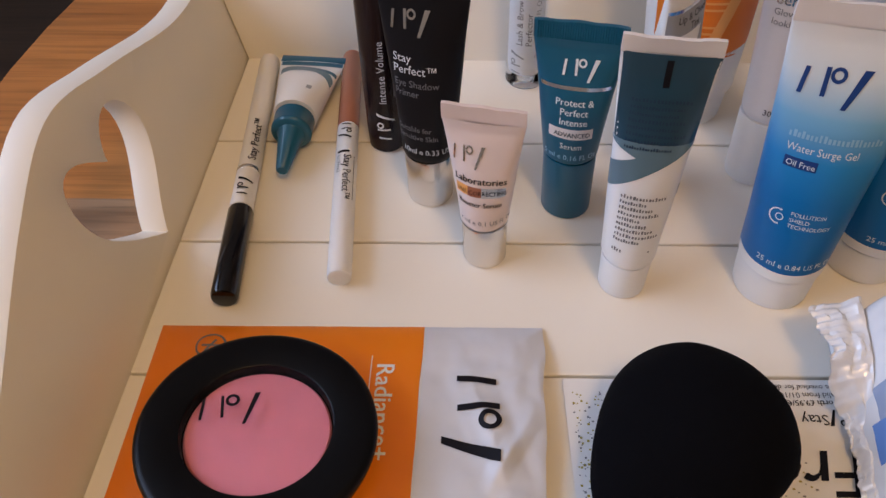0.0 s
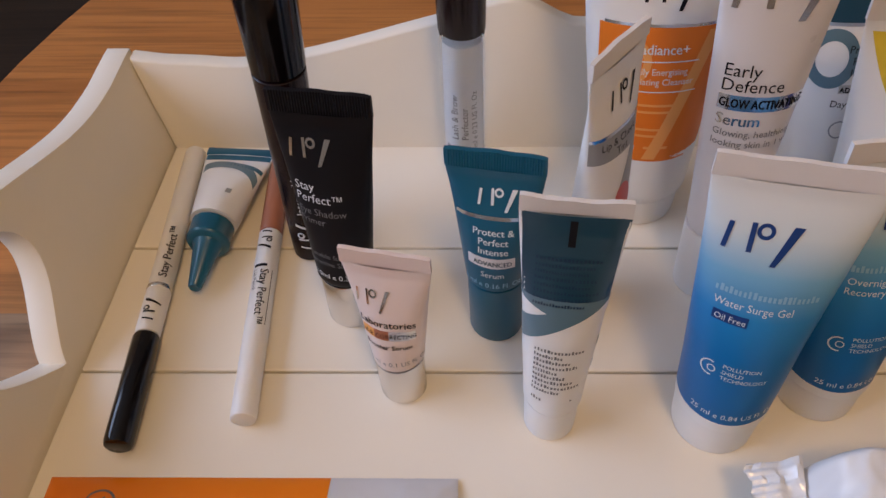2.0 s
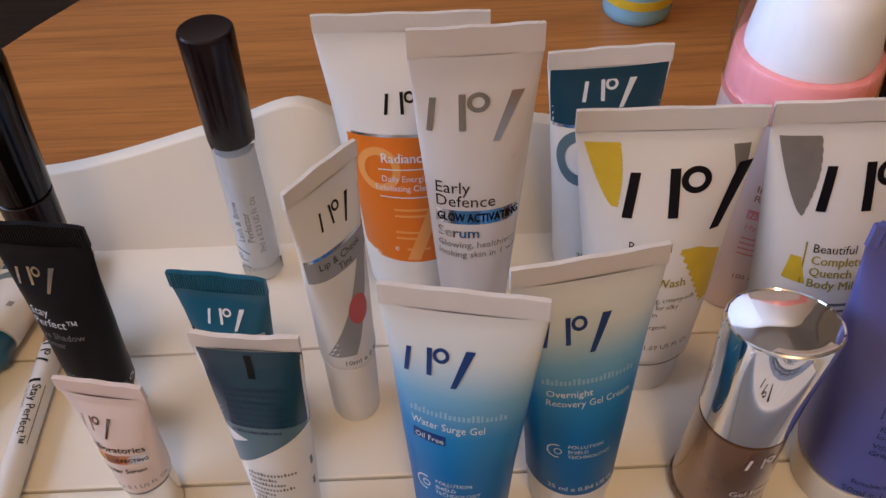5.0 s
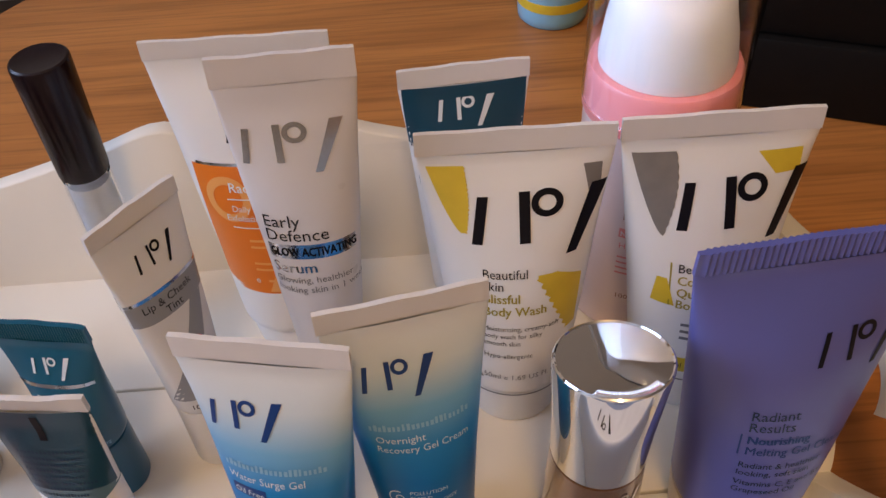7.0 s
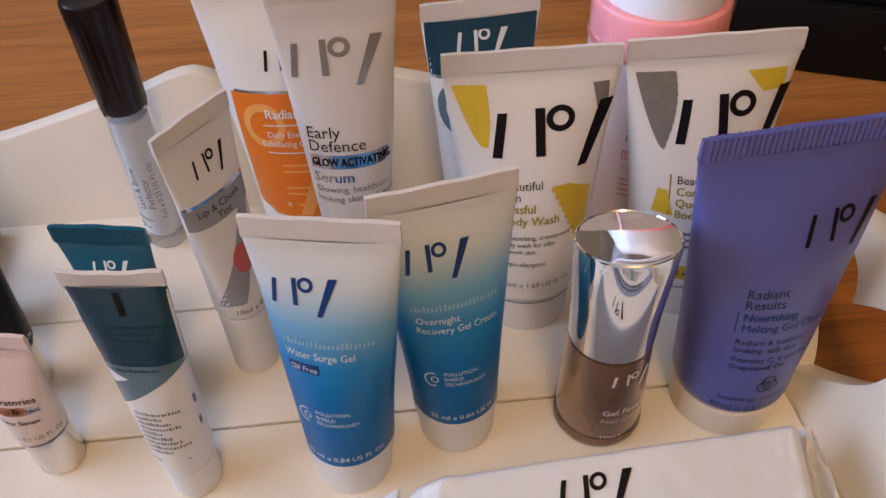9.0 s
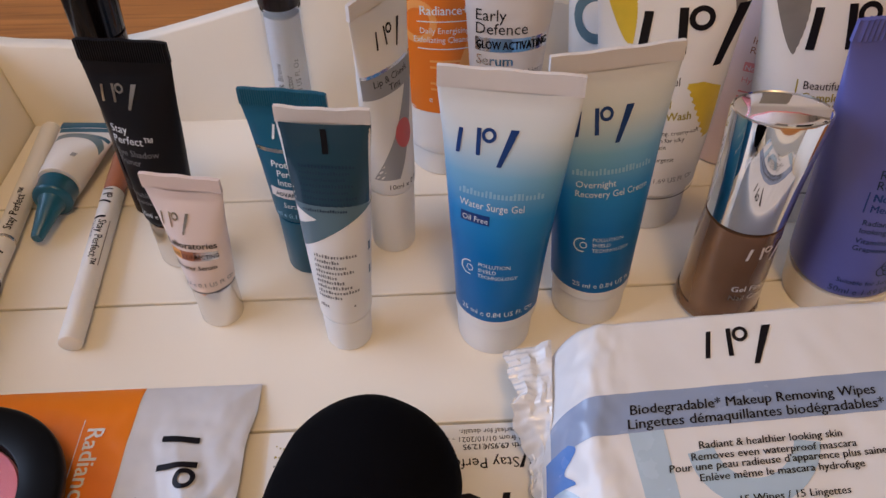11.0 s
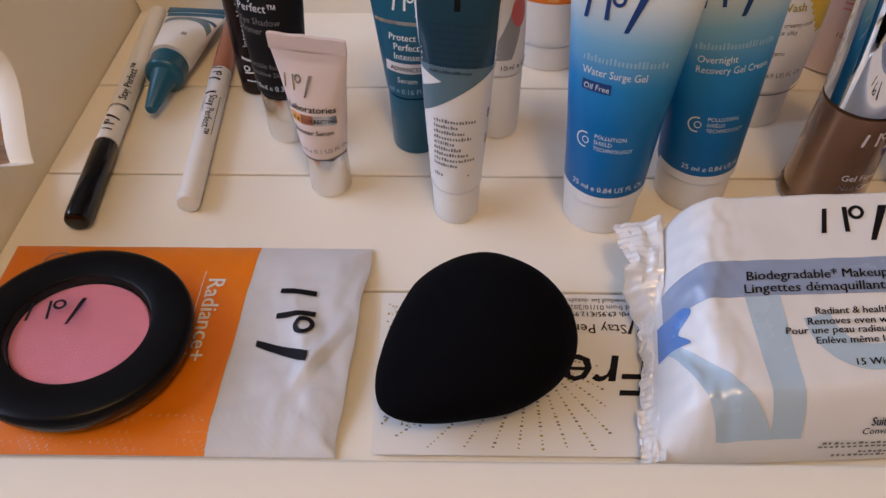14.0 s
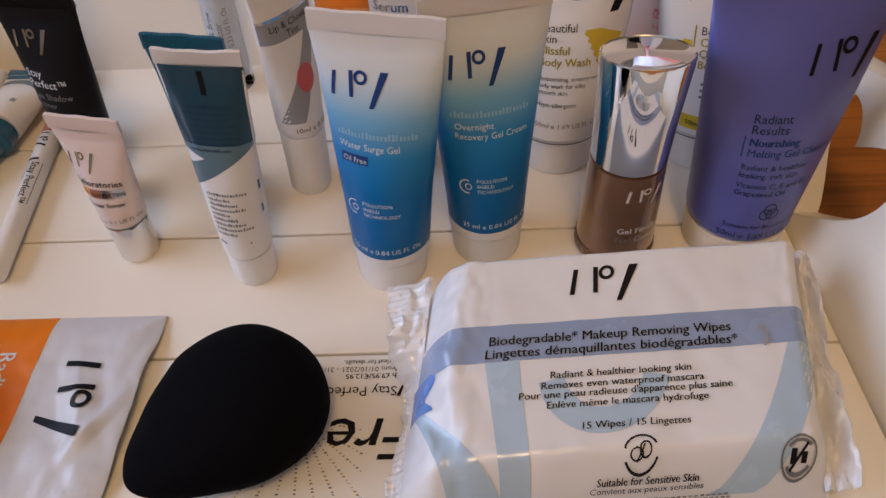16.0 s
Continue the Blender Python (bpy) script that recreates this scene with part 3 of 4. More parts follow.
for k in range(8):
    sk.blocks(-9.5 * mm, (9.5 - (k * 7 % 5) * 0.9) * mm, (81.5 - k * 2.3) * mm, 1.1 * mm, M_DEEPINK, 17 + k % 3, lift=0.0003)
for k in range(9):
    sk.blocks(-7.6 * mm, (8.0 - (k * 5 % 7) * 1.3) * mm, (47.0 - k * 2.25) * mm, 1.35 * mm, M_DIMINK, 15 - (k * 5 % 7))
sk.blocks(-7.6 * mm, -3.6 * mm, 24.2 * mm, 1.6 * mm, M_DIMINK, 4)
sk.dot(5.5 * mm, 25.0 * mm, 0.4 * mm, M_DIMINK)
for k in range(2):
    sk.strip(0.0470 - 0.011 * k, 0.0510 - 0.011 * k, 0.0128, 0.0140, M_SLATE, 2, 2)
sk.done(ob)

# black primer tube
ob, sk = tube("primer_tube", (0.0945, 0.1685), (0.0747, 0.1818), (0.1083, 0.1773), 0.0963, 0.0098, 0.0222, 0.0072, M_BLACKP, M_SATIN, M_BLACKP, "black eye shadow primer tube with a silver cap", foot=0.0104, fill=1.9, ridge=0.00034)
sk.mark(-12 * mm, 74 * mm, 8 * mm, M_SATIN, wide=0.92)
sk.text("Stay", -11.8 * mm, 62.6 * mm, 4.4 * mm, M_WINK)
sk.text("Perfect™", -11.8 * mm, 58.4 * mm, 4.4 * mm, M_WINK)
sk.text("Eye Shadow", -11.6 * mm, 53.6 * mm, 3.6 * mm, M_DIMINK)
sk.text("Primer", -11.6 * mm, 50.0 * mm, 3.6 * mm, M_DIMINK)
sk.text("Suitable for", -11 * mm, 36 * mm, 3.0 * mm, M_DIMINK)
sk.text("Sensitive Skin", -11 * mm, 32.6 * mm, 3.0 * mm, M_DIMINK)
sk.text("10ml e 0.33 US Fl. Oz", -9.5 * mm, 26.5 * mm, 3.2 * mm, M_WINK)
sk.done(ob)

# lip and cheek tint
ob, sk = tube("lip_tint_tube", (0.1843, 0.1727), (0.1732, 0.1715), (0.1936, 0.1966), 0.1118, 0.0097, 0.0305, 0.0055, M_WHITE, M_CAP, M_CRIMP_SHADE, "slim white cheek tint tube with grey band and coral dot", fill=1.7, foot=0.0101)
sk.mark(-5.9 * mm, 91.5 * mm, 8.0 * mm, M_INK, thick=0.8, wide=0.92)
sk.strip(0.0745, 0.0830, -0.0155, 0.0155, M_GREY, 5, 14)
sk.strip(0.0830, 0.0842, -0.0155, 0.0155, M_SILVER, 1, 14)
sk.text("Lip & Cheek", -10.5 * mm, 79.0 * mm, 3.7 * mm, M_INK)
sk.text("Tint", -3.5 * mm, 75.4 * mm, 3.7 * mm, M_INK)
sk.strip(0.0385, 0.0745, lambda z: -0.0150 + (z - 0.0385) * 0.55, lambda z: -0.0045 + (z - 0.0385) * 0.42, M_GREY, 14, 5)
sk.dot(0.0 * mm, 57.0 * mm, 4.4 * mm, M_RED, 1.35, lift=0.0003)
sk.text("10ml e 0.33 US Fl. Oz", -9.5 * mm, 34.0 * mm, 3.2 * mm, M_INK)
sk.done(ob)

# orange facial cleanser
ob, sk = tube("cleanser_tube", (0.2105, 0.2300), (0.1775, 0.2480), (0.2399, 0.2469), 0.1258, 0.0185, 0.0130, 0.0060, M_WHITE, M_CAP, M_CRIMP_SHADE, "white cleanser tube with a glossy orange label", fill=2.2)
sk.mark(-8.1 * mm, 93 * mm, 9.0 * mm, M_INK)
sk.strip(0.0345, 0.0850, lambda z: -0.0240 + max(0, 0.0375 - z) * 3, lambda z: 0.0235 - max(0, 0.0375 - z) * 3, M_ORANGE, 20, 16)
sk.strip(0.0850, 0.0860, -0.0220, 0.0215, M_SILVER, 1, 12)
sk.ring(-12 * mm, 73 * mm, 7 * mm, 3.0 * mm, M_AMBER, lift=0.00026)
sk.strip(0.0355, 0.0835, lambda z: -0.006 + (z - 0.029) * 0.42, lambda z: -0.001 + (z - 0.029) * 0.42, M_AMBER, 14, 3, lift=0.00026)
sk.text("Radiance+", -11 * mm, 76.0 * mm, 5.0 * mm, M_WINK, lift=0.0004, bold=0.00015)
sk.bar(-12 * mm, 14 * mm, 73.4 * mm, 0.4 * mm, M_WINK, lift=0.0004)
sk.text("Daily Energising", -11 * mm, 68.8 * mm, 3.3 * mm, M_WINK, lift=0.0004)
sk.text("Exfoliating Cleanser", -13.8 * mm, 65.2 * mm, 3.3 * mm, M_WINK, lift=0.0004)
sk.bar(-12 * mm, 14 * mm, 62.6 * mm, 0.4 * mm, M_WINK, lift=0.0004)
for k in range(2):
    sk.bar(-7 * mm, (8 - 3 * k) * mm, (57.5 - 2.6 * k) * mm, 0.9 * mm, M_AMBER, lift=0.0004)
    sk.bar(-7 * mm, (6 - 3 * k) * mm, (48 - 2.6 * k) * mm, 0.9 * mm, M_AMBER, lift=0.0004)
sk.text("e", -8 * mm, 39.5 * mm, 3.8 * mm, M_WINK, lift=0.0004)
sk.bar(-3 * mm, 6 * mm, 40.5 * mm, 1.0 * mm, M_AMBER, lift=0.0004)
sk.done(ob)

# tall pearl serum
ob, sk = tube("serum_tube", (0.2305, 0.1835), (0.2117, 0.1992), (0.2521, 0.2006), 0.1482, 0.0108, 0.0300, 0.0085, M_PEARL, M_CAP, M_PEARL, "tall pearly white serum tube with mirrored lettering", fill=2.0, foot=0.0110)
sk.mark(-15.8 * mm, 116.5 * mm, 13.5 * mm, M_SATIN, wide=1.15)
sk.text("Early", -14 * mm, 95.4 * mm, 6.0 * mm, M_INK)
sk.text("Defence", -14 * mm, 90.4 * mm, 6.0 * mm, M_INK)
sk.strip(0.0838, 0.0890, -14 * mm, 15 * mm, M_SILVER, 3, 14)
sk.text("GLOW ACTIVATING", -13.6 * mm, 84.9 * mm, 4.3 * mm, M_INK, fit=0.0285, lift=0.0003, bold=0.0002)
sk.text("Serum", -13.6 * mm, 78.6 * mm, 5.6 * mm, M_SATIN, bold=0.0002)
sk.text("Glowing, healthier", -13.6 * mm, 74.6 * mm, 3.5 * mm, M_DIMINK)
sk.text("looking skin in 1 week", -13.6 * mm, 70.8 * mm, 3.5 * mm, M_DIMINK)
sk.text("Suitable for", -4 * mm, 43.4 * mm, 3.0 * mm, M_DIMINK)
sk.text("Sensitive Skin", -4 * mm, 40.0 * mm, 3.0 * mm, M_DIMINK)
sk.text("30ml e", -7 * mm, 34.5 * mm, 3.4 * mm, M_INK)
sk.done(ob)

# day cream with a teal top
ob, sk = tube("day_cream_tube", (0.2830, 0.2330), (0.2610, 0.2450), (0.3070, 0.2480), 0.1090, 0.0140, 0.0130, 0.0062, M_WHITE, M_CAP, M_CRIMP_SHADE, "white day cream tube with a deep teal top", fill=2.0)
sk.strip(0.0820, 0.1026, -0.0232, 0.0232, M_DEEP, 8, 16)
sk.mark(-10 * mm, 90.5 * mm, 9 * mm, M_WINK, wide=1.15)
sk.strip(0.0808, 0.0820, -0.022, 0.022, M_SILVER, 1, 12)
sk.ring(-10 * mm, 69 * mm, 8.0 * mm, 4.0 * mm, M_SLATE, squash=1.1)
for k, t in enumerate(("Protect &", "Perfect", "Intense")):
    sk.text(t, 3.5 * mm, (71.5 - 4.2 * k) * mm, 4.0 * mm, M_INK, align=0.5, lift=0.0003)
sk.strip(0.0565, 0.0598, -5 * mm, 11 * mm, M_SATIN, 2, 6)
sk.text("ADVANCED", 3 * mm, 57.0 * mm, 2.8 * mm, M_INK, align=0.5, lift=0.0004)
sk.text("Day Cream", 2 * mm, 51.2 * mm, 3.8 * mm, M_INK, align=0.5)
sk.ring(-1 * mm, 42 * mm, 3.4 * mm, 0.6 * mm, M_GREY)
sk.strip(0.022, 0.055, lambda z: 0.000 + (z - 0.022) * 0.35, lambda z: 0.007 + (z - 0.022) * 0.28, M_SLATE, 8, 3)
sk.text("25 ml e", -9 * mm, 25 * mm, 3.2 * mm, M_INK)
sk.done(ob)

# two body care tubes with painted leaves
ob, sk = tube("body_wash_tube", (0.2955, 0.1895), (0.2655, 0.2080), (0.3288, 0.2066), 0.1108, 0.0184, 0.0180, 0.0072, M_WHITE, M_CAP, M_CRIMP_SHADE, "white body wash tube with yellow and grey leaf prints", fill=2.2)
sk.strip(0.0800, 0.1000, lambda z: -0.0185 - 0.0112 * ((z - 0.080) / 0.020) ** 0.75, lambda z: -0.0165 + 0.0010 * math.sin((z - 0.080) * 160) + 0.00025 * math.sin(z * 5200), M_YELLOW, 30, 6)
sk.strip(0.0895, 0.0985, lambda z: 0.0240 - (z - 0.0895) * 0.25, lambda z: 0.0285, M_STONE, 6, 3)
sk.mark(-14.6 * mm, 76.8 * mm, 18 * mm, M_INK, thick=1.1, wide=1.28)
sk.text("Beautiful", -12 * mm, 66.0 * mm, 4.4 * mm, M_INK)
sk.text("Skin", -12 * mm, 62.0 * mm, 4.4 * mm, M_INK)
sk.text("Blissful", -12 * mm, 57.6 * mm, 4.6 * mm, M_OLIVE, bold=0.00015)
sk.text("Body Wash", -12 * mm, 53.0 * mm, 4.6 * mm, M_OLIVE, bold=0.00015)
for k, t in enumerate(("Moisturising, creamy-soft", "body wash for silky", "smooth skin")):
    sk.text(t, -12.2 * mm, (47.0 - 2.9 * k) * mm, 2.6 * mm, M_INK)
sk.text("Hypo-allergenic", -12.2 * mm, 35.8 * mm, 2.7 * mm, M_INK)
sk.text("50ml e 1.69 US Fl. Oz", -12.5 * mm, 26.0 * mm, 3.2 * mm, M_DIMINK)
sk.strip(0.0430, 0.0665, lambda z: 0.0060 + (0.0665 - z) * 0.50 + 0.0007 * math.sin(z * 2300), lambda z: 0.0225 - max(0, z - 0.0625) * 2.6 + (z - 0.043) * 0.05, M_YELLOW, 30, 5)
sk.strip(0.0250, 0.0360, lambda z: -0.0240, lambda z: -0.0190 + (0.036 - z) * 0.6, M_STONE, 6, 3)
sk.strip(0.0182, 0.0188, -0.027, 0.027, M_DIMINK, 1, 24)
sk.done(ob)

ob, sk = tube("body_milk_tube", (0.3600, 0.1900), (0.3302, 0.2073), (0.3931, 0.2067), 0.1112, 0.0184, 0.0180, 0.0072, M_WHITE, M_CAP, M_CRIMP_SHADE, "white body milk tube with grey and yellow leaf prints", fill=2.2)
sk.strip(0.0745, 0.1000, lambda z: -0.0174 - 0.0116 * ((z - 0.0745) / 0.0255) ** 0.7, lambda z: -0.0172 + 0.0042 * math.sin(min(1, (z - 0.0745) / 0.0255) * 2.2) + 0.0002 * math.sin(z * 5200), M_STONE, 30, 6)
sk.strip(0.0915, 0.0985, lambda z: 0.0185 - (z - 0.0915) * 0.9, lambda z: 0.0275, M_YELLOW, 6, 3)
sk.mark(-12.8 * mm, 76.8 * mm, 18 * mm, M_INK, thick=1.1, wide=1.24)
sk.bar(-14.2 * mm, -13.6 * mm, 58 * mm, 16 * mm, M_OLIVE)
sk.text("Beautiful", -11.7 * mm, 62.6 * mm, 4.4 * mm, M_INK)
for k, t in enumerate(("Complete", "Quench", "Body Milk")):
    sk.text(t, -11.7 * mm, (58.2 - 4.4 * k) * mm, 4.6 * mm, M_OLIVE, bold=0.00015)
for k in range(3):
    sk.bar(-9 * mm, (9 - 3 * k) * mm, (43.2 - 2.7 * k) * mm, 1.1 * mm, M_DIMINK)
sk.strip(0.0500, 0.0600, lambda z: -0.0205 + (z - 0.05) * 0.2, lambda z: -0.0120 - (z - 0.05) * 0.3, M_YELLOW, 6, 4)
sk.strip(0.0225, 0.0290, -0.0150, -0.0020, M_YELLOW, 4, 5)
sk.text("50ml e", -13 * mm, 24.5 * mm, 3.2 * mm, M_INK, lift=0.0003)
sk.strip(0.0182, 0.0188, -0.027, 0.027, M_DIMINK, 1, 24)
sk.done(ob)

# lilac cleanser
ob, sk = tube("gel_cleanser_tube", (0.3620, 0.1345), (0.3347, 0.1436), (0.4030, 0.1490), 0.1178, 0.0202, 0.0140, 0.0070, M_PURPLE, mat("frosted_cap", (0.78, 0.70, 0.58), 0.36, coat=0.1, vary=0.03, sub=0.5), M_PURPLE, "large matt lilac cleanser tube with a frosted cap", foot=0.0204, fill=2.4, ridge=0.00050)
sk.mark(2 * mm, 82 * mm, 12.2 * mm, M_INK, thick=0.85, wide=1.04)
sk.text("Radiant", -13.6 * mm, 66.2 * mm, 4.6 * mm, M_DEEPINK)
sk.text("Results", -13.6 * mm, 62.2 * mm, 4.6 * mm, M_DEEPINK)
sk.bar(-15.2 * mm, -14.7 * mm, 57 * mm, 8 * mm, M_NAVY)
sk.text("Nourishing", -13.4 * mm, 57.6 * mm, 4.2 * mm, M_NAVY, fit=0.0180, bold=0.0003)
sk.text("Melting Gel Cleanser", -13.2 * mm, 53.4 * mm, 4.2 * mm, M_NAVY, fit=0.0345, bold=0.0001)
for k, t in enumerate(("Radiant & healthier", "looking, soft skin", "Vitamins C, E and B5 +", "Grapeseed Oil")):
    sk.text(t, -14 * mm, (48.0 - 3.3 * k - (1 if k > 1 else 0)) * mm, 3.2 * mm, M_DEEPINK)
for a in (90, 210, 330):
    sk.ring((1.5 + 1.5 * math.cos(radians(a))) * mm, (29.5 + 1.5 * math.sin(radians(a))) * mm, 2.3 * mm, 0.45 * mm, M_DEEPINK)
sk.text("Suitable for Sensitive Skin", 1 * mm, 21.8 * mm, 3.0 * mm, M_DEEPINK, align=0.5)
sk.text("50ml e 1.69 US Fl. Oz", 1 * mm, 17.0 * mm, 3.8 * mm, M_DEEPINK, align=0.5)
sk.done(ob)

# ---- bottles and wands ----


def leaning(base, tip, height):
    k = ((tip[0] - base[0]) / height, (tip[1] - base[1]) / height)
    return lambda z: (k[0] * z, k[1] * z)


# dark mascara standing on its end
ob = thing("mascara", (0.0752, 0.2005, 0), "tall dark aubergine mascara with a glossy cap", "mascara")
ln = leaning((0.0752, 0.2005), (0.0704, 0.2210), 0.1300)
part("barrel", turned([(0, 0.0003), (0.0070, 0), (0.0078, 0.0008), (0.0082, 0.010), (0.0094, 0.070), (0.0097, 0.0805), (0.0090, 0.0810), (0, 0.0810)], 44, ln), M_BROWNB, ob)
part("cap", turned([(0, 0.0814), (0.0092, 0.0814), (0.0098, 0.0819), (0.0110, 0.1100), (0.0118, 0.1280), (0.0115, 0.1296), (0.0106, 0.1300), (0.0092, 0.1297), (0, 0.1296)], 48, ln), M_GLOSSB, ob)
sk = curved(lambda z: (*ln(z), 0.0081 + z * 0.019, 0.0081 + z * 0.019))
sk.mark(2.6 * mm, 7 * mm, 6.5 * mm, M_WINK, turn=90, thick=0.8)
sk.text("Intense Volume", 1.5 * mm, 24 * mm, 4.4 * mm, M_WINK, turn=90)
sk.bar(-1 * mm, 18 * mm, 0, 0.9 * mm, M_DIMINK, turn=90, centre=(5.2 * mm, 28 * mm))
sk.done(ob)
sk = Skin(lambda u, v, lift=0: (ln(0.130)[0] + u, ln(0.130)[1] + v, 0.1298 + lift))
sk.bar(-3 * mm, 3 * mm, 0.5 * mm, 0.8 * mm, M_DIMINK)
sk.done(ob, "stamp")

# clear brow gel with a dark cap
ob = thing("brow_gel", (0.1388, 0.2475, 0), "clear brow gel wand with a dark aubergine cap", "brow gel")
ln = leaning((0.1388, 0.2475), (0.1350, 0.2650), 0.1125)
part("vial", turned([(0, 0.0003), (0.0084, 0), (0.0092, 0.0010), (0.0092, 0.0655), (0.0066, 0.0665), (0, 0.0665)], 36, ln), M_GLASS, ob, "clear plastic vial")
part("gel", turned([(0, 0.0050), (0.0062, 0.0055), (0.0066, 0.0100), (0.0068, 0.0620), (0, 0.0625)], 28, ln), M_GEL, ob)
part("wand", turned([(0, 0.012), (0.0014, 0.013), (0.0016, 0.030), (0.0008, 0.032), (0.0008, 0.064), (0, 0.064)], 14, ln), M_WHITE, ob)
part("cap", turned([(0, 0.0668), (0.0092, 0.0668), (0.0096, 0.0674), (0.0108, 0.1110), (0.0106, 0.1121), (0.0098, 0.1126), (0.0088, 0.1123), (0, 0.1122)], 96, ln, 0.00016), M_BROWNB, ob)
sk = curved(lambda z: (*ln(z), 0.0093, 0.0093))
sk.mark(-3.2 * mm, 8 * mm, 5.5 * mm, M_GREY, turn=90, thick=0.8)
sk.text("Lash & Brow", -2.6 * mm, 22 * mm, 4.0 * mm, M_DIMINK, turn=90)
sk.text("Perfector", 1.6 * mm, 22 * mm, 4.0 * mm, M_DIMINK, turn=90)
sk.text("7ml e 0.23 US Fl. Oz", 5.6 * mm, 16 * mm, 3.4 * mm, M_GREY, turn=90)
sk.done(ob)

# nail polish with a slanted chrome cap
ob = thing("nail_polish", (0.3137, 0.1318, 0), "taupe nail polish bottle with a tall mirrored chrome cap", "nail polish", turn=4)
part("bottle", turned([(0, 0.0018), (0.0110, 0.0014), (0.0138, 0.0002), (0.0150, 0.0008), (0.0155, 0.0026), (0.0156, 0.0050), (0.0152, 0.0200), (0.0146, 0.0420), (0.0143, 0.0482), (0, 0.0486)], 48), M_NAIL, ob, "taupe glass bottle")
part("bottle_foot", turned([(0.0157, 0.0012), (0.0161, 0.0017), (0.0163, 0.0040), (0.0159, 0.0062), (0.0156, 0.0064)], 48), M_GLASS, ob)
bm = turned([(0, 0.0492), (0.0138, 0.0492), (0.0144, 0.0498), (0.0148, 0.0680), (0.0160, 0.0938), (0.0159, 0.0945), (0.0154, 0.0949), (0.0150, 0.0945), (0.0120, 0.0946), (0.0060, 0.0950), (0, 0.0952)], 64)
for v in bm.verts:
    if v.co.z > 0.07:
        v.co.z -= 0.0013 + v.co.y * 0.26
part("cap", bm, M_CHROME, ob, "mirrored chrome cap with a slanted top")
sk = curved(lambda z: (0, 0, 0.0156 - (z - 0.005) * 0.026, 0.0156 - (z - 0.005) * 0.026))
sk.mark(-3.0 * mm, 37.2 * mm, 7.2 * mm, M_PEARL)
sk.text("Gel Finish", -4.6 * mm, 20.8 * mm, 4.0 * mm, M_PEARL, bold=0.00012)
sk.text("Nail Colour", -4.6 * mm, 16.2 * mm, 3.7 * mm, M_SATIN)
sk.text("10ml e", -4.4 * mm, 6.6 * mm, 3.0 * mm, M_PEARL)
sk.done(ob)

# pink pump bottle behind the body tubes
ob = thing("pump_bottle", (0.3500, 0.2345, 0), "pale pink pump bottle with a coral collar and clear overcap", "bottle")
part("body", turned([(0, 0.0004), (0.0230, 0), (0.0252, 0.0012), (0.0255, 0.004), (0.0255, 0.0960), (0, 0.0962)], 48), M_PINKBODY, ob)
part("collar", turned([(0, 0.0964), (0.0256, 0.0964), (0.0262, 0.0970), (0.0262, 0.1000), (0.0255, 0.1006), (0.0255, 0.1130), (0.0248, 0.1140), (0, 0.1142)], 48), M_PINK, ob, "coral pink collar")
bm = turned([(0, 0.1142), (0.0222, 0.1142), (0.0224, 0.1170), (0.0214, 0.1270), (0.0200, 0.1340), (0.0192, 0.1400), (0.0150, 0.1450), (0, 0.1465)], 48)
for v in bm.verts:
    if v.co.z > 0.118:
        k = (v.co.z - 0.118) / 0.028
        v.co.z += 0.30 * v.co.y * k
        v.co.x *= 1 - 0.10 * k * (1 if v.co.x > 0 else 0.2)
part("pump_head", bm, M_CAP, ob, "white pump head")
part("overcap", turned([(0.0258, 0.1008), (0.0266, 0.1008), (0.0262, 0.1480), (0.0240, 0.1550), (0, 0.1562), (0, 0.1554), (0.0236, 0.1542), (0.0254, 0.1470), (0.0258, 0.1008)], 48), M_OVER, ob, "clear plastic overcap").visible_shadow = False
sk = curved(lambda z: (0, 0, 0.0255, 0.0255))
sk.text("Instant", -14 * mm, 67 * mm, 4.6 * mm, M_TERRA)
sk.text("Results", -14 * mm, 62.4 * mm, 4.6 * mm, M_TERRA)
sk.strip(0.0535, 0.0580, -14.5 * mm, 3 * mm, M_PINK, 2, 8)
sk.text("Nourishing", -14 * mm, 54.3 * mm, 3.4 * mm, M_WINK, lift=0.0003)
sk.text("Hydrating", -14 * mm, 48.2 * mm, 3.8 * mm, M_PINK)
for k in range(4):
    sk.bar(-14 * mm, (-1 - (k % 2) * 2) * mm, (43.5 - 2.8 * k) * mm, 0.9 * mm, M_PINK)
sk.text("100 ml", -13 * mm, 21 * mm, 3.6 * mm, M_TERRA)
sk.done(ob)

# ---- pens lying on the boards ----


def lying(name, p0, p1, r, pieces, label, category):
    """A pen along +x of its own, from p0 to p1; pieces are (name, profile along the pen, material, label)."""
    d = (p1[0] - p0[0], p1[1] - p0[1])
    ob = thing(name, (p0[0], p0[1], 0), label, category, "pens in the tray", math.degrees(math.atan2(d[1], d[0])))
    for nm, prof, m, lb in pieces:
        bm = turned(prof, 32)
        bmesh.ops.rotate(bm, verts=bm.verts, cent=(0, 0, 0), matrix=Matrix.Rotation(radians(90), 3, "Y"))
        bmesh.ops.translate(bm, verts=bm.verts, vec=(0, 0, r))
        part(nm, bm, m, ob, lb)

    def at(u, v, lift=0.0):
        a = v / r
        q = r + lift
        return (u, q * math.sin(a), r + q * math.cos(a))
    return ob, Skin(at), math.hypot(*d)


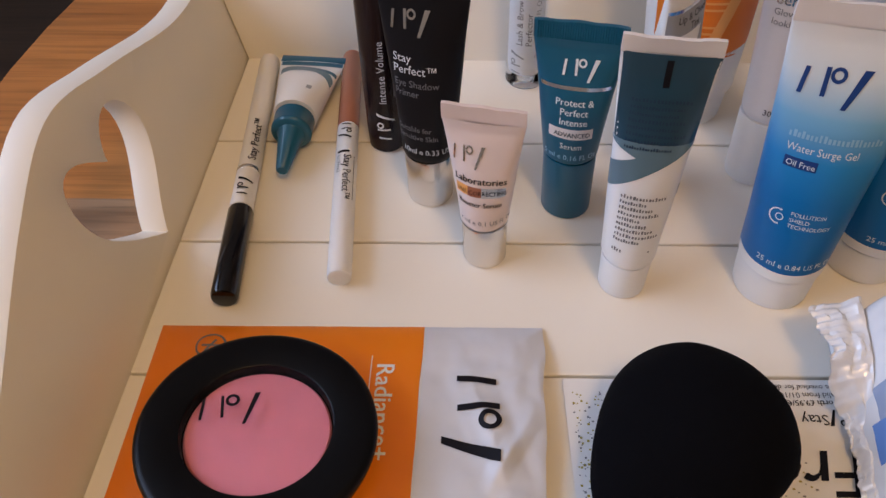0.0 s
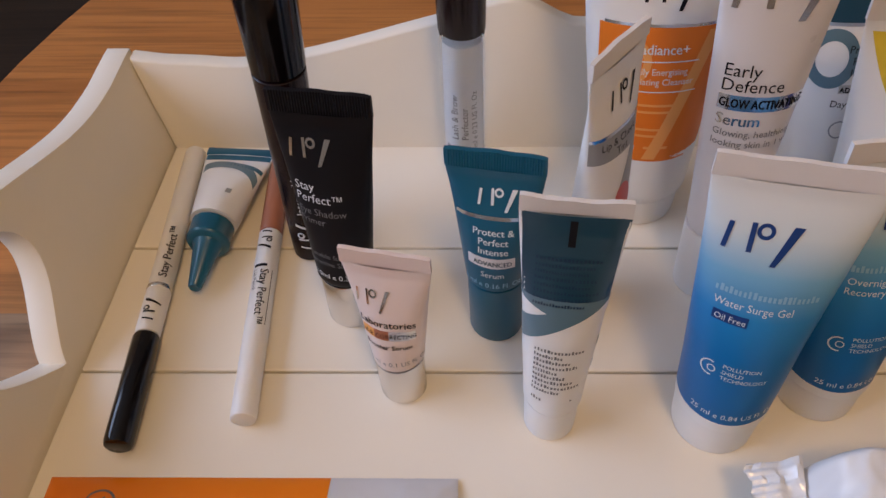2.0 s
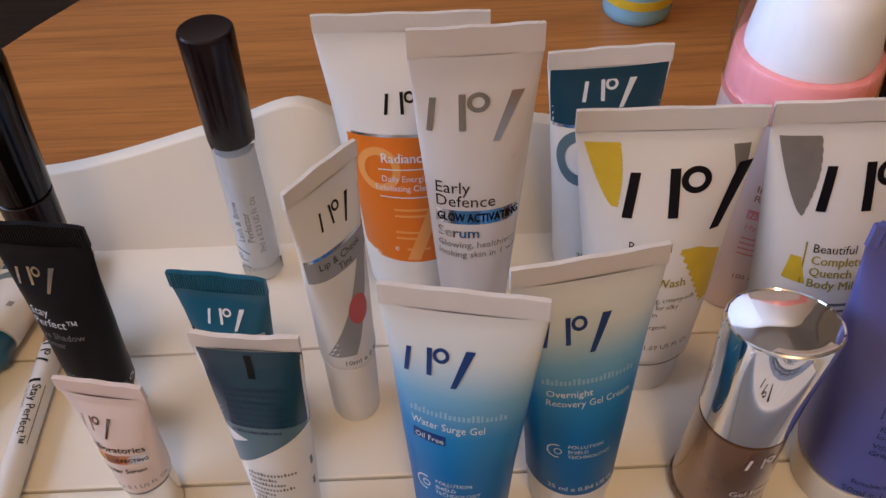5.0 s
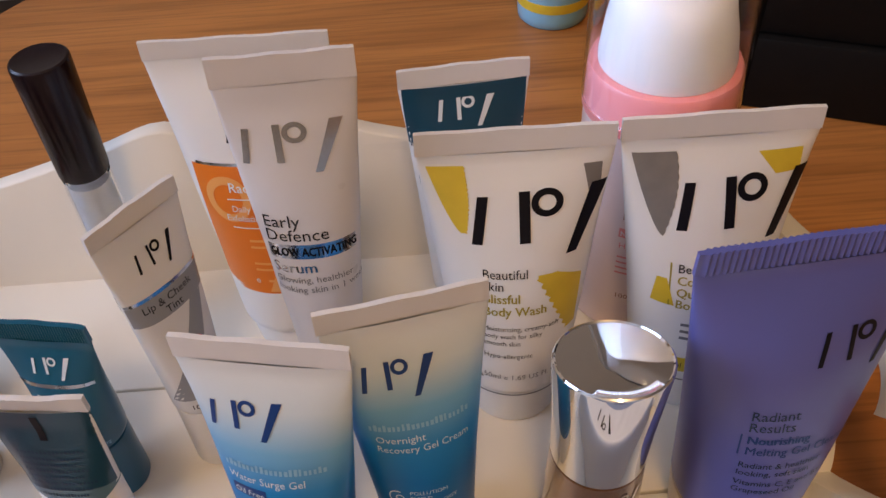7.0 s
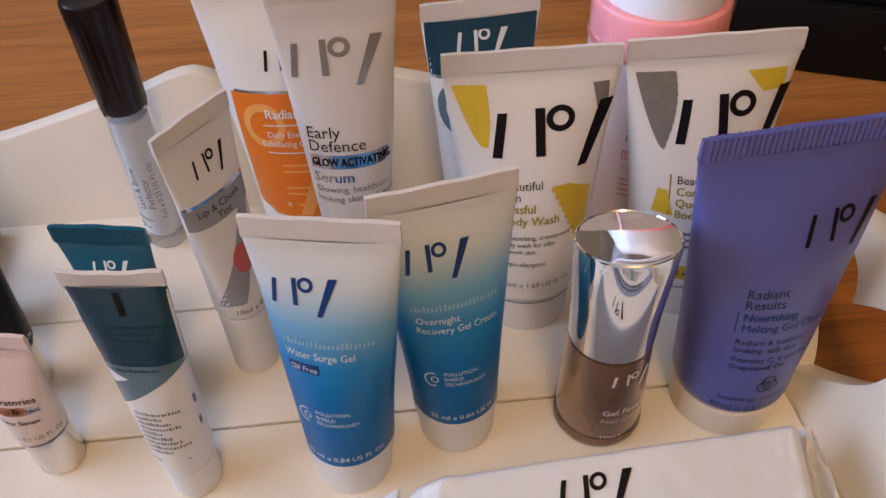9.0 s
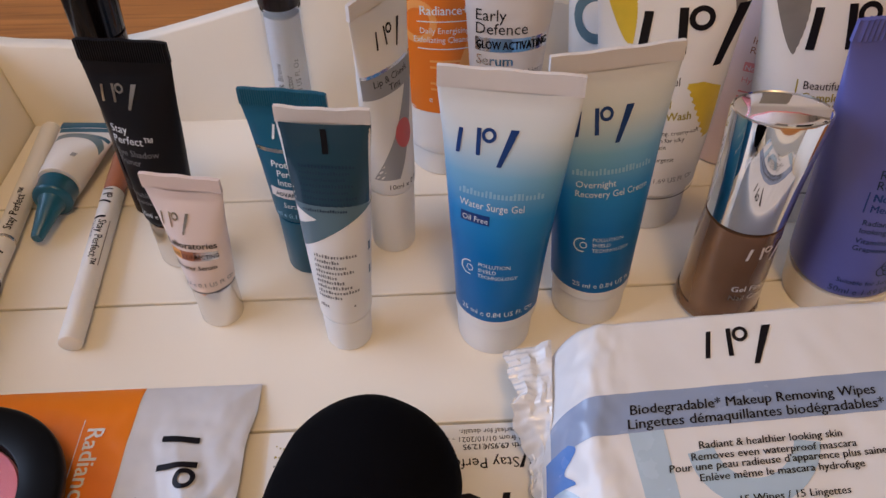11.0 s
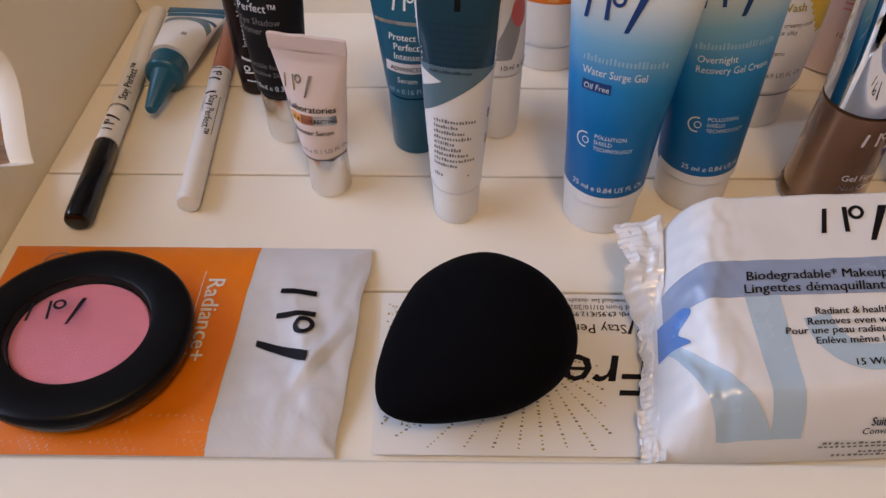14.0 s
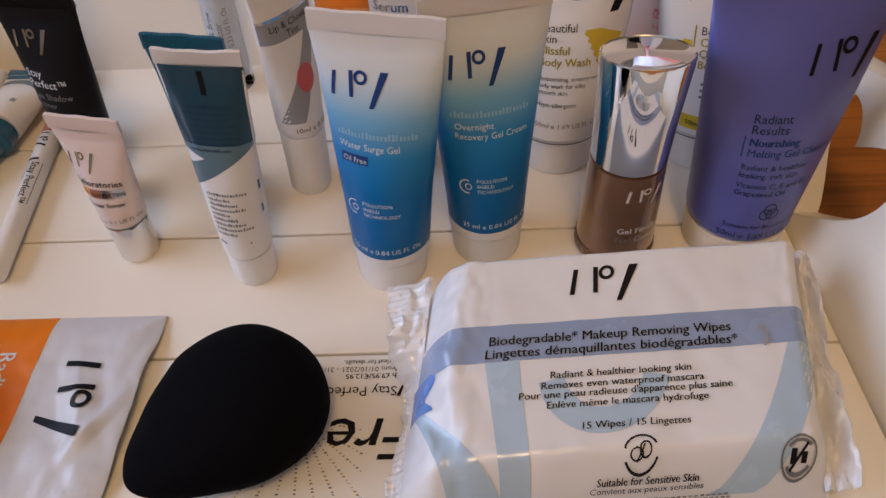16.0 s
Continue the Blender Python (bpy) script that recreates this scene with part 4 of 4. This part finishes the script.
ob, sk, L = lying("felt_pen", (0.0207, 0.1068), (0.0168, 0.2540), 0.0050, [
    ("cap", [(0, 0.0005), (0.0036, 0), (0.0046, 0.0006), (0.0050, 0.0020), (0.0050, 0.0440), (0.0046, 0.0450), (0, 0.0450)], M_GLOSSB, "glossy black cap"),
    ("barrel", [(0, 0.0455), (0.0046, 0.0455), (0.0047, 0.0470), (0.0047, 0.1440), (0.0042, 0.1462), (0, 0.1464)], M_WHITE, ""),
    ("band", [(0.0047, 0.0660), (0.00485, 0.0662), (0.00485, 0.0676), (0.0047, 0.0678)], M_SATIN, "")], "slim white liner pen with a glossy black cap", "pen")
sk.mark(0.0495, -2.5 * mm, 5.2 * mm, M_INK)
sk.text("Stay Perfect™", 0.0700, -3.2 * mm, 4.6 * mm, M_INK, bold=0.00015)
sk.done(ob)

ob, sk, L = lying("lip_pencil", (0.0612, 0.1172), (0.0560, 0.2560), 0.0047, [
    ("barrel", [(0, 0.0004), (0.0036, 0), (0.0044, 0.0005), (0.0046, 0.0018), (0.0047, 0.0855), (0.0043, 0.0861), (0, 0.0861)], M_WHITE, ""),
    ("end", [(0, 0.0863), (0.0045, 0.0863), (0.0047, 0.0870), (0.0047, 0.1385), (0.0042, 0.1400), (0, 0.1402)], M_TERRA, "terracotta coloured end")], "slim white lip pencil with a terracotta end", "pencil")
sk.mark(0.0845, 2.4 * mm, 5.0 * mm, M_INK, turn=180)
sk.text("Stay Perfect™", 0.0640, 0.6 * mm, 4.6 * mm, M_INK, turn=180, bold=0.00015)
sk.text("Lip Pencil", 0.0640, 3.6 * mm, 2.6 * mm, M_DIMINK, turn=180)
sk.bar(0.0380, 0.0640, -3.9 * mm, 0.25 * mm, M_INK)
sk.strip(-1.6 * mm, 3.6 * mm, 0.0655, 0.0668, M_INK, 5, 1)
sk.done(ob)

# ---- small tube lying down, its nozzle towards the front ----
ob = thing("ointment_tube", (0.0330, 0.1735, 0), "small white cream tube with a pointed teal nozzle cap lying down", "tube", turn=86)
bm = turned([(0, 0.0003), (0.0020, 0), (0.0026, 0.0006), (0.0052, 0.0185), (0.0060, 0.0202), (0.0080, 0.0208), (0.0087, 0.0216), (0.0088, 0.0226), (0.0085, 0.0232), (0.0087, 0.0300), (0.0080, 0.0306), (0, 0.0306)], 40)
bmesh.ops.rotate(bm, verts=bm.verts, cent=(0, 0, 0), matrix=Matrix.Rotation(radians(90), 3, "Y"))
for v in bm.verts:
    v.co.z += 0.0066 + 0.0028 * min(1.0, v.co.x / 0.0256)
part("nozzle_cap", bm, M_TEAL, ob, "teal nozzle cap")


def lie(x):
    k = max(0.0, min(1.0, (x - 0.0308) / 0.040))
    return 0.0094 + 0.0055 * k, 0.0090 * (1 - k ** 1.8) + 0.0006, 0.0100 - 0.0020 * k


bm = bmesh.new()
rings = []
for j in range(22):
    x = 0.0308 + 0.0440 * j / 21
    a, b, zc = lie(x)
    rings.append([bm.verts.new((x, a * math.sin(2 * math.pi * i / 40), zc + b * math.cos(2 * math.pi * i / 40))) for i in range(40)])
for lo, hi in zip(rings, rings[1:]):
    for i in range(40):
        bm.faces.new((lo[i], hi[i], hi[(i + 1) % 40], lo[(i + 1) % 40]))
bm.faces.new(rings[0])
part("body", bm, M_WHITE, ob)
part("seam", box(bmesh.new(), (0.0740, -0.0152, 0.0070), (0.0785, 0.0152, 0.0086), 0.0003), M_TEAL, ob)
sk = Skin(lambda u, v, lift=0.0: (u, lie(u)[0] * math.sin(v / 0.0095), lie(u)[2] + (lie(u)[1] + lift) * math.cos(v / 0.0095)))
sk.strip(-0.0125, 0.0125, 0.0705, 0.0737, M_TEAL, 10, 3)
sk.strip(-0.0125, 0.0110, lambda v: 0.0505 + 0.0120 * math.sin((v + 0.0125) * 95), lambda v: 0.0560 + 0.0125 * math.sin((v + 0.0125) * 95), M_SLATE, 24, 4)
sk.strip(-0.0125, 0.0020, lambda v: 0.0600 + (v + 0.0125) * 0.35, lambda v: 0.0625 + (v + 0.0125) * 0.40, M_TEAL, 12, 3)
sk.bar(0.0420, 0.0450, -4 * mm, 2 * mm, M_GREY)
sk.done(ob)

# ---- sachet, compact, sponge, leaflet ----


def pillow(name, place, w, d, h, material, parent, nx=60, ny=40, ramp=0.012, crease=0.0, seed=0.0, label="", skew=0.0):
    def up(x, y):
        e = min(x, w - x, y, d - y)
        k = max(0.0, min(1.0, e / ramp))
        k = math.sin(k * math.pi / 2) ** 0.8
        return h * k + crease * (noise.noise((x * 60 + seed, y * 60, 1.7)) + 0.5 * noise.noise((x * 170 + seed, y * 150, 4.1))) * (0.25 + 0.75 * k)
    bm = bmesh.new()
    grid(bm, nx, ny, lambda i, j: (i * w + skew * j, j * d, 0.0008 + max(0.0, up(i * w, j * d))))
    vs = grid(bm, nx, ny, lambda i, j: (i * w + skew * j, j * d, 0.0003))
    bmesh.ops.remove_doubles(bm, verts=bm.verts, dist=0.00001)
    bmesh.ops.recalc_face_normals(bm, faces=bm.faces[:])
    return bm, (lambda u, v, lift=0.0: (u, v, 0.0008 + max(0.0, up(u, v)) + lift))


sachet = thing("face_mask_sachet", (-0.0040, 0.0115, 0), "flat orange and silver foil mask sachet, slightly crumpled", "sachet")
def creased(x, y):
    """Crumples that gather towards the silver end, whose edge curls up."""
    k = max(0.0, (x - 0.085) / 0.052)
    ridge = x - 0.1180 + 0.30 * (y - 0.045)
    fold = 0.0026 * (1 - min(1.0, abs(ridge) / 0.0085)) * math.exp(-((y - 0.046) / 0.020) ** 2)
    fold += 0.0020 * (1 - min(1.0, abs(x - 0.128 - 0.5 * (y - 0.040)) / 0.005)) * math.exp(-((y - 0.034) / 0.012) ** 2)
    fold += 0.0009 * math.exp(-((x - 0.112) / 0.005) ** 2 - ((y - 0.024) / 0.007) ** 2) + 0.0004 * k * noise.noise((x * 240, y * 190, 6.0))
    knurl = 0.00022 * math.sin(x * 2200) * math.sin(y * 2200) if y < 0.0135 else 0.0
    return fold + 0.0045 * k ** 3 * math.sin(min(1, y / 0.0868) * math.pi) + knurl


bm, at0 = pillow("film", None, 0.1370, 0.0868, 0.0030, None, None, 150, 90, 0.014, 0.0007, 3.0)
narrow = lambda x, y: x + (x / 0.137) ** 2 * (0.0022 - 0.0060 * (1 - y / 0.0868)) + 0.0012 * (x / 0.137) ** 3 * noise.noise((y * 60, 2.0, 8.0)) + 0.004 * (y / 0.0868) * max(0.0, 1 - x / 0.02)
at = lambda u, v, lift=0.0: (narrow(u, v), v, at0(u, v)[2] + creased(u, v) + lift)
for v in bm.verts:
    v.co.z += creased(v.co.x, v.co.y)
    v.co.x = narrow(v.co.x, v.co.y)
part("film", bm, M_FOILW, sachet)
sk = Skin(at)
sk.strip(0.0001, 0.0867, 0.0001, lambda v: 0.0945 + v * 0.018, M_FOILO, 80, 100, lift=0.00012)
sk.text("Radiance+", 0.0810, 0.0690, 8.6 * mm, M_WINK, turn=-90, bold=0.0003, lift=0.0004)
sk.bar(0, 0.022, 0, 0.0003, M_WINK, turn=-90, centre=(0.0790, 0.0720), lift=0.0004)
sk.mark(0.1080, 0.0635, 16.5 * mm, M_INK, turn=-90, lift=0.0005)
sk.ring(0.0235, 0.0760, 5.0 * mm, 0.8 * mm, M_DIMINK, lift=0.0004)
sk.bar(0.0205, 0.0265, 0.0760, 0.9 * mm, M_DIMINK, lift=0.0004, turn=0)
sk.bar(-0.003, 0.003, 0, 0.9 * mm, M_DIMINK, lift=0.0004, turn=60, centre=(0.0235, 0.0760))
sk.done(sachet)

compact = thing("blusher_compact", (0.0434, 0.0482, 0.0066), "round black compact with a clear lid over pink blusher", "compact")
compact.matrix_world = pose(0.0430, 0.0482, 0.0066, -3.5, 2, 0)
part("base", turned([(0, 0.0002), (0.0310, 0), (0.0340, 0.0010), (0.0350, 0.0030), (0.0350, 0.0055), (0.0344, 0.0060), (0, 0.0060)], 80), M_GLOSSB, compact)
part("lid", turned([(0.0352, 0.0062), (0.0361, 0.0066), (0.0364, 0.0078), (0.0361, 0.0096), (0.0353, 0.0104), (0.0338, 0.0107), (0.0234, 0.0108), (0.0229, 0.0105), (0.0227, 0.0068), (0.0352, 0.0062)], 96), M_LID, compact, "black lid rim")
part("powder", turned([(0, 0.0078), (0.0150, 0.0079), (0.0216, 0.0077), (0.0223, 0.0066), (0, 0.0062)], 64), M_BLUSH, compact, "pressed pink powder")
part("window", turned([(0, 0.0103), (0.0228, 0.0103), (0.0228, 0.0098), (0, 0.0098)], 64), M_GLASS, compact, "clear window").visible_shadow = False
sk = Skin(lambda u, v, lift=0.0: (u, v, 0.0103 + lift))
sk.mark(-18.0 * mm, 1.5 * mm, 9.6 * mm, M_INK, turn=8, thick=0.7)
sk.done(compact)

sponge = thing("makeup_sponge", (0.1704, 0.0425, 0), "black egg-shaped foam makeup sponge lying on a leaflet", "sponge", turn=43)
bm = bmesh.new()
bmesh.ops.create_uvsphere(bm, u_segments=56, v_segments=36, radius=1)
for v in bm.verts:
    x, y, z = v.co.z, v.co.y, v.co.x
    k = 1.0 - 0.42 * (1 - x) / 2 - 0.10 * max(0, -x)
    v.co = Vector((x * 0.0356, y * 0.0352 * k, z * 0.0226 * k))
    v.co += v.co.normalized() * 0.0005 * noise.noise(v.co * 90)
    v.co.z = max(v.co.z, -0.0172) + 0.0185
bmesh.ops.recalc_face_normals(bm, faces=bm.faces[:])
part("foam", bm, M_SPONGE, sponge)

leaflet = thing("paper_leaflet", (0.1400, 0.0125, 0.0004), "white printed offer leaflet lying upside down", "leaflet")
bm = bmesh.new()
LW, LD = 0.125, 0.0640
flat = lambda u, v, lift=0.0: (u, v, 0.0006 + 0.0006 * math.sin(u * 40) * math.sin(v * 50) ** 2 + 0.0006 + lift)
grid(bm, 24, 14, lambda i, j: flat(i * LW, j * LD))
grid(bm, 24, 14, lambda i, j: (i * LW, j * LD, flat(i * LW, j * LD)[2] - 0.0002))
part("sheet", bm, M_PAPER, leaflet)
sk = Skin(flat)
sk.text("Free", 0.0940, 0.0375, 23 * mm, M_INK, turn=180, slant=0.25, bold=0.0004)
sk.text("Stay Perfect", 0.0860, 0.0505, 5.6 * mm, M_INK, turn=180)
sk.mark(0.0960, 0.0510, 5.2 * mm, M_INK, turn=180)
sk.text("Worth £9.95/€12.95", 0.0925, 0.0560, 3.0 * mm, M_INK, turn=180, bold=0.0001)
sk.text("Valid from 01/10/2021 - 31/", 0.0925, 0.0590, 3.0 * mm, M_INK, turn=180)
sk.text("See overleaf for details.", 0.0925, 0.0620, 2.8 * mm, M_INK, turn=180)
bm = sk.sheet(M_DIMINK, "dark_specks")
gold = sk.sheet(M_OLIVE, "gold_specks")
rnd = random.Random(5)
for ray in range(16):
    a = radians(8 + ray * 10.5)
    for q in range(26):
        rr = 0.012 + q * 0.0016 + rnd.uniform(-0.0003, 0.0003)
        u, v = 0.052 - rr * math.cos(a) * 1.1, 0.038 - rr * math.sin(a) * 0.95
        if 0.003 < u < LW - 0.05 and 0.002 < v < LD - 0.004:
            s = rnd.uniform(0.00030, 0.00065)
            grid(bm if rnd.random() < 0.6 else gold, 1, 1, lambda i, j: flat(u + (i - 0.5) * s * 1.6, v + (j - 0.5) * s, 0.00015))
for q in range(260):
    u, v = rnd.uniform(0.002, 0.020), rnd.uniform(0.010, 0.060)
    s = rnd.uniform(0.0003, 0.0008)
    grid(bm if rnd.random() < 0.5 else gold, 1, 1, lambda i, j: flat(u + (i - 0.5) * s, v + (j - 0.5) * s, 0.00015))
sk.done(leaflet)
for o in leaflet.children_recursive:
    if "specks" in o.name:
        tagged(o, kind="stuff")

# ---- pack of wipes ----
wipes = thing("wipes_pack", (0.2340, -0.0030, 0.0014), "soft white and blue plastic pack of makeup wipes", "wipes pack", turn=3)
WW, WD = 0.1400, 0.0985


FRONT_V, SHEAR = 0.0125, 0.17


def hump(x, y):
    """The pack's upper side: a steep front, a gentle rise to the back, rounded edges, wrinkles towards the ends."""
    kx = max(0.0, min(1.0, x / 0.0175, (WW - x) / 0.011))
    ky0 = max(0.0, min(1.0, (y - FRONT_V) / 0.013))
    ky1 = max(0.0, min(1.0, (WD - y) / 0.007))
    k = math.sin(kx * math.pi / 2) ** 0.7 * math.sin(ky0 * math.pi / 2) ** 0.7 * math.sin(ky1 * math.pi / 2) ** 0.45
    wr = 0.0006 * noise.noise((x * 38, y * 35, 2.2)) + 0.0003 * noise.noise((x * 130 + y * 60, y * 100, 7.3))
    side = max(0.0, 1 - x / 0.030) + 0.6 * max(0.0, 1 - (WW - x) / 0.02)
    wr += 0.0020 * side * noise.noise((x * 120, y * 75, 9.0)) + 0.0014 * side * noise.noise((x * 300, y * 200, 3.0))
    # a pinch that runs from the front corner up to the coloured band
    fold = (x - 0.0085 - 0.35 * (0.050 - y)) / 0.0035
    wr -= 0.0026 * math.exp(-fold * fold) * max(0.0, 1 - abs(y - 0.036) / 0.026)
    return max(0.0, 0.0006 + (0.0195 + 0.17 * y) * k + wr * min(1, k * 2.0))


lean_x = lambda x, y: x + SHEAR * (y - 0.058)
bm = bmesh.new()
deep = lambda j: FRONT_V + (WD - FRONT_V) * j
grid(bm, 170, 120, lambda i, j: (lean_x(i * WW, deep(j)), deep(j), hump(i * WW, deep(j))))
grid(bm, 170, 120, lambda i, j: (lean_x(i * WW, deep(j)), deep(j), 0.0))
bmesh.ops.remove_doubles(bm, verts=bm.verts, dist=0.00001)
bmesh.ops.recalc_face_normals(bm, faces=bm.faces[:])
part("pack", bm, M_WRAP, wipes)
# crumpled end seals, the near one with a torn flap at the back
for side, x0 in ((-1, 0.0040), (1, WW - 0.0035)):
    bm = bmesh.new()

    def fin(i, j, dz=0.0):
        y = 0.012 + 0.086 * j
        flap = max(0.0, min(1.0, (y - 0.064) / 0.012))
        if side < 0:
            jag = 1 + 0.45 * noise.noise((y * 85, 3.0, 0.4)) + 0.2 * noise.noise((y * 310, 1.0, 0.4))
            reach = (0.0065 + 0.0085 * flap) * i * jag
            z = 0.0030 + 0.011 * (1 - i) * (0.2 + j) + 0.015 * flap * (0.35 + 0.65 * i) + 0.00035 * i * math.sin(y * 2600)
        else:
            reach = (0.0105 - 0.005 * j) * i * (1 + 0.15 * noise.noise((y * 100, 5.0, 0.4)))
            z = 0.006 + 0.012 * j + 0.006 * i + 0.0018 * math.sin(y * 130 + i * 4)
        z += 0.0022 * noise.noise((y * 95, i * 4, side * 2.0)) + 0.0010 * noise.noise((y * 260, i * 9, side * 5.0))
        return (lean_x(x0 + side * reach, y), y, max(0.0004, z) + dz)
    grid(bm, 14, 150, fin)
    grid(bm, 14, 150, lambda i, j: fin(i, j, 0.0004))
    part("end_seal", bm, M_SEAL, wipes, "crumpled glossy end seal")
sk = Skin(lambda u, v, lift=0.0: (lean_x(u, v), v - (lift if v < 0.024 else 0.0), hump(u, v) + lift))
sk.strip(0.0543, 0.0672, 0.0035, WW - 0.003, M_BAND, 16, 110, lift=0.00018)
sk.strip(0.0430, 0.0560, lambda v: 0.0022, lambda v: 0.0085 + 0.0016 * math.sin(v * 620), M_MIDB, 14, 12, lift=0.00030)
# the large pale shapes under the text
sk.strip(0.0150, 0.0543, lambda v: 0.0262 + (0.0543 - v) * 0.20, lambda v: 0.0372 + (0.0543 - v) * 0.16, M_PALEB, 40, 10)
sk.strip(0.0150, 0.0450, lambda v: 0.0030 + max(0, 0.0450 - v) * 0.50, lambda v: 0.0052 + max(0, 0.0450 - v) * 0.98, M_PALEB, 40, 14, lift=0.00016)
sk.ring(0.0652, 0.0500, 0.0172, 0.0085, M_PALEB, a0=190, a1=350, lift=0.00016, squash=1.0)
sk.strip(0.0140, 0.0543, lambda v: 0.0985 + 0.0270 * math.sqrt(max(0, (v - 0.014) / 0.0403)), lambda v: 0.1140 + 0.0235 * math.sqrt(max(0, (v - 0.014) / 0.0403)), M_PALEB, 40, 8)
sk.mark(0.0536, 0.0768, 11.8 * mm, M_INK)
for t, u0, u1, v, tall, heavy in (("Biodegradable* Makeup Removing Wipes", 26.8, 107.2, 59.9, 4.6, 0.00015), ("Lingettes démaquillantes biodégradables*", 25.8, 109.2, 55.4, 4.6, 0.00015),
                                  ("Radiant & healthier looking skin", 47.5, 93.3, 47.3, 3.3, 0.0001), ("Removes even waterproof mascara", 44.7, 97.3, 43.9, 3.3, 0.0001),
                                  ("Pour une peau radieuse d'apparence plus saine", 37.7, 106.2, 40.9, 3.3, 0.0001), ("Enlève même le mascara hydrofuge", 46.7, 98.3, 37.5, 3.3, 0.0001),
                                  ("15 Wipes / 15 Lingettes", 57.6, 92.3, 30.2, 3.2, 0.0001), ("Suitable for Sensitive Skin", 63.5, 95.3, 16.5, 1.9, 0.0001), ("Convient aux peaux sensibles", 61.6, 97.3, 15.3, 1.3, 0.0)):
    sk.text(t, u0 * mm, v * mm, tall * mm, M_INK, bold=heavy, lift=0.0004, fit=(u1 - u0) * mm)
for a0, a1 in ((25, 165), (205, 345)):
    sk.ring(0.0765, 0.0226, 5.2 * mm, 0.7 * mm, M_INK, lift=0.0004, a0=a0, a1=a1, squash=0.86)
sk.ring(0.0752, 0.0223, 1.9 * mm, 0.5 * mm, M_INK, lift=0.0004, squash=0.8)
sk.ring(0.0779, 0.0233, 1.7 * mm, 0.5 * mm, M_INK, lift=0.0004, squash=1.1)
sk.bar(-0.0024, 0.0024, 0, 0.0004, M_INK, lift=0.0004, turn=60, centre=(0.0765, 0.0226))
# a round disposal badge: ring, a bin and a figure as plain bars, crossed out
sk.ring(0.1258, 0.0196, 5.4 * mm, 0.6 * mm, M_DIMINK, lift=0.0004, squash=0.80)
sk.ring(0.1258, 0.0196, 4.2 * mm, 1.0 * mm, M_DIMINK, lift=0.0004, a0=35, a1=145, squash=0.80)
sk.ring(0.1258, 0.0196, 4.2 * mm, 1.0 * mm, M_DIMINK, lift=0.0004, a0=215, a1=325, squash=0.80)
sk.bar(0.1232, 0.1250, 0.0196, 0.0030, M_INK, lift=0.0004)
sk.bar(0.1266, 0.1284, 0.0192, 0.0022, M_INK, lift=0.0004)
sk.bar(-0.0036, 0.0036, 0, 0.0008, M_INK, lift=0.0005, turn=48, centre=(0.1258, 0.0196))
for u0, u1, v, h, n in ((50.6, 106.2, 14.1, 0.28, 30), (49.6, 107.2, 13.7, 0.28, 32), (62.6, 93.3, 13.1, 0.22, 20), (54.6, 96.3, 12.8, 0.2, 24)):
    sk.blocks(u0 * mm, u1 * mm, v * mm, h * mm, M_DIMINK, n, lift=0.0004)
sk.ring(0.1150, 0.0568, 4.0 * mm, 1.3 * mm, M_GREY, lift=0.0005, a0=-50, a1=70)
sk.done(wipes)

# ---- things on the table beyond the tray ----
ob = thing("blue_bottle", (0.3560, 0.4780, TABLE_Z), "light blue bottle with a yellow band on the table", "bottle")
part("body", turned([(0, 0.0004), (0.0200, 0), (0.0220, 0.0020), (0.0225, 0.006), (0.0225, 0.1000), (0.0180, 0.1100), (0, 0.1110)], 40), M_BLUEB, ob)
part("label", turned([(0.0226, 0.0120), (0.0228, 0.0122), (0.0228, 0.0180), (0.0226, 0.0182)], 40), M_YELLOW, ob)
part("cap", turned([(0, 0.1112), (0.0130, 0.1112), (0.0132, 0.1300), (0, 0.1305)], 32), M_CAP, ob)

ob = thing("black_case", (0.4720, 0.3560, TABLE_Z), "black box with a narrow lid joint standing on the table", "box", turn=-21.5)
part("base", box(bmesh.new(), (-0.055, 0.0, 0.0), (0.22, 0.16, 0.0430), 0.002), M_DARKBOX, ob)
part("lid", box(bmesh.new(), (-0.055, 0.004, 0.0436), (0.22, 0.16, 0.1500), 0.002), M_DARKBOX, ob)
sk = Skin(lambda u, v, lift=0.0: (u, -lift, v))
sk.bar(0.052, 0.075, 0.0250, 0.0080, M_DIMINK)
sk.done(ob)

ob = thing("ceiling_lamp", (0.30, -0.55, 1.6), "warm pendant lamp on a short ceiling rose", "lamp")
part("rose", turned([(0, -0.09), (0.012, -0.09), (0.014, -0.02), (0.06, -0.012), (0.06, 0.0), (0, 0.0)], 32), M_CEIL, ob)
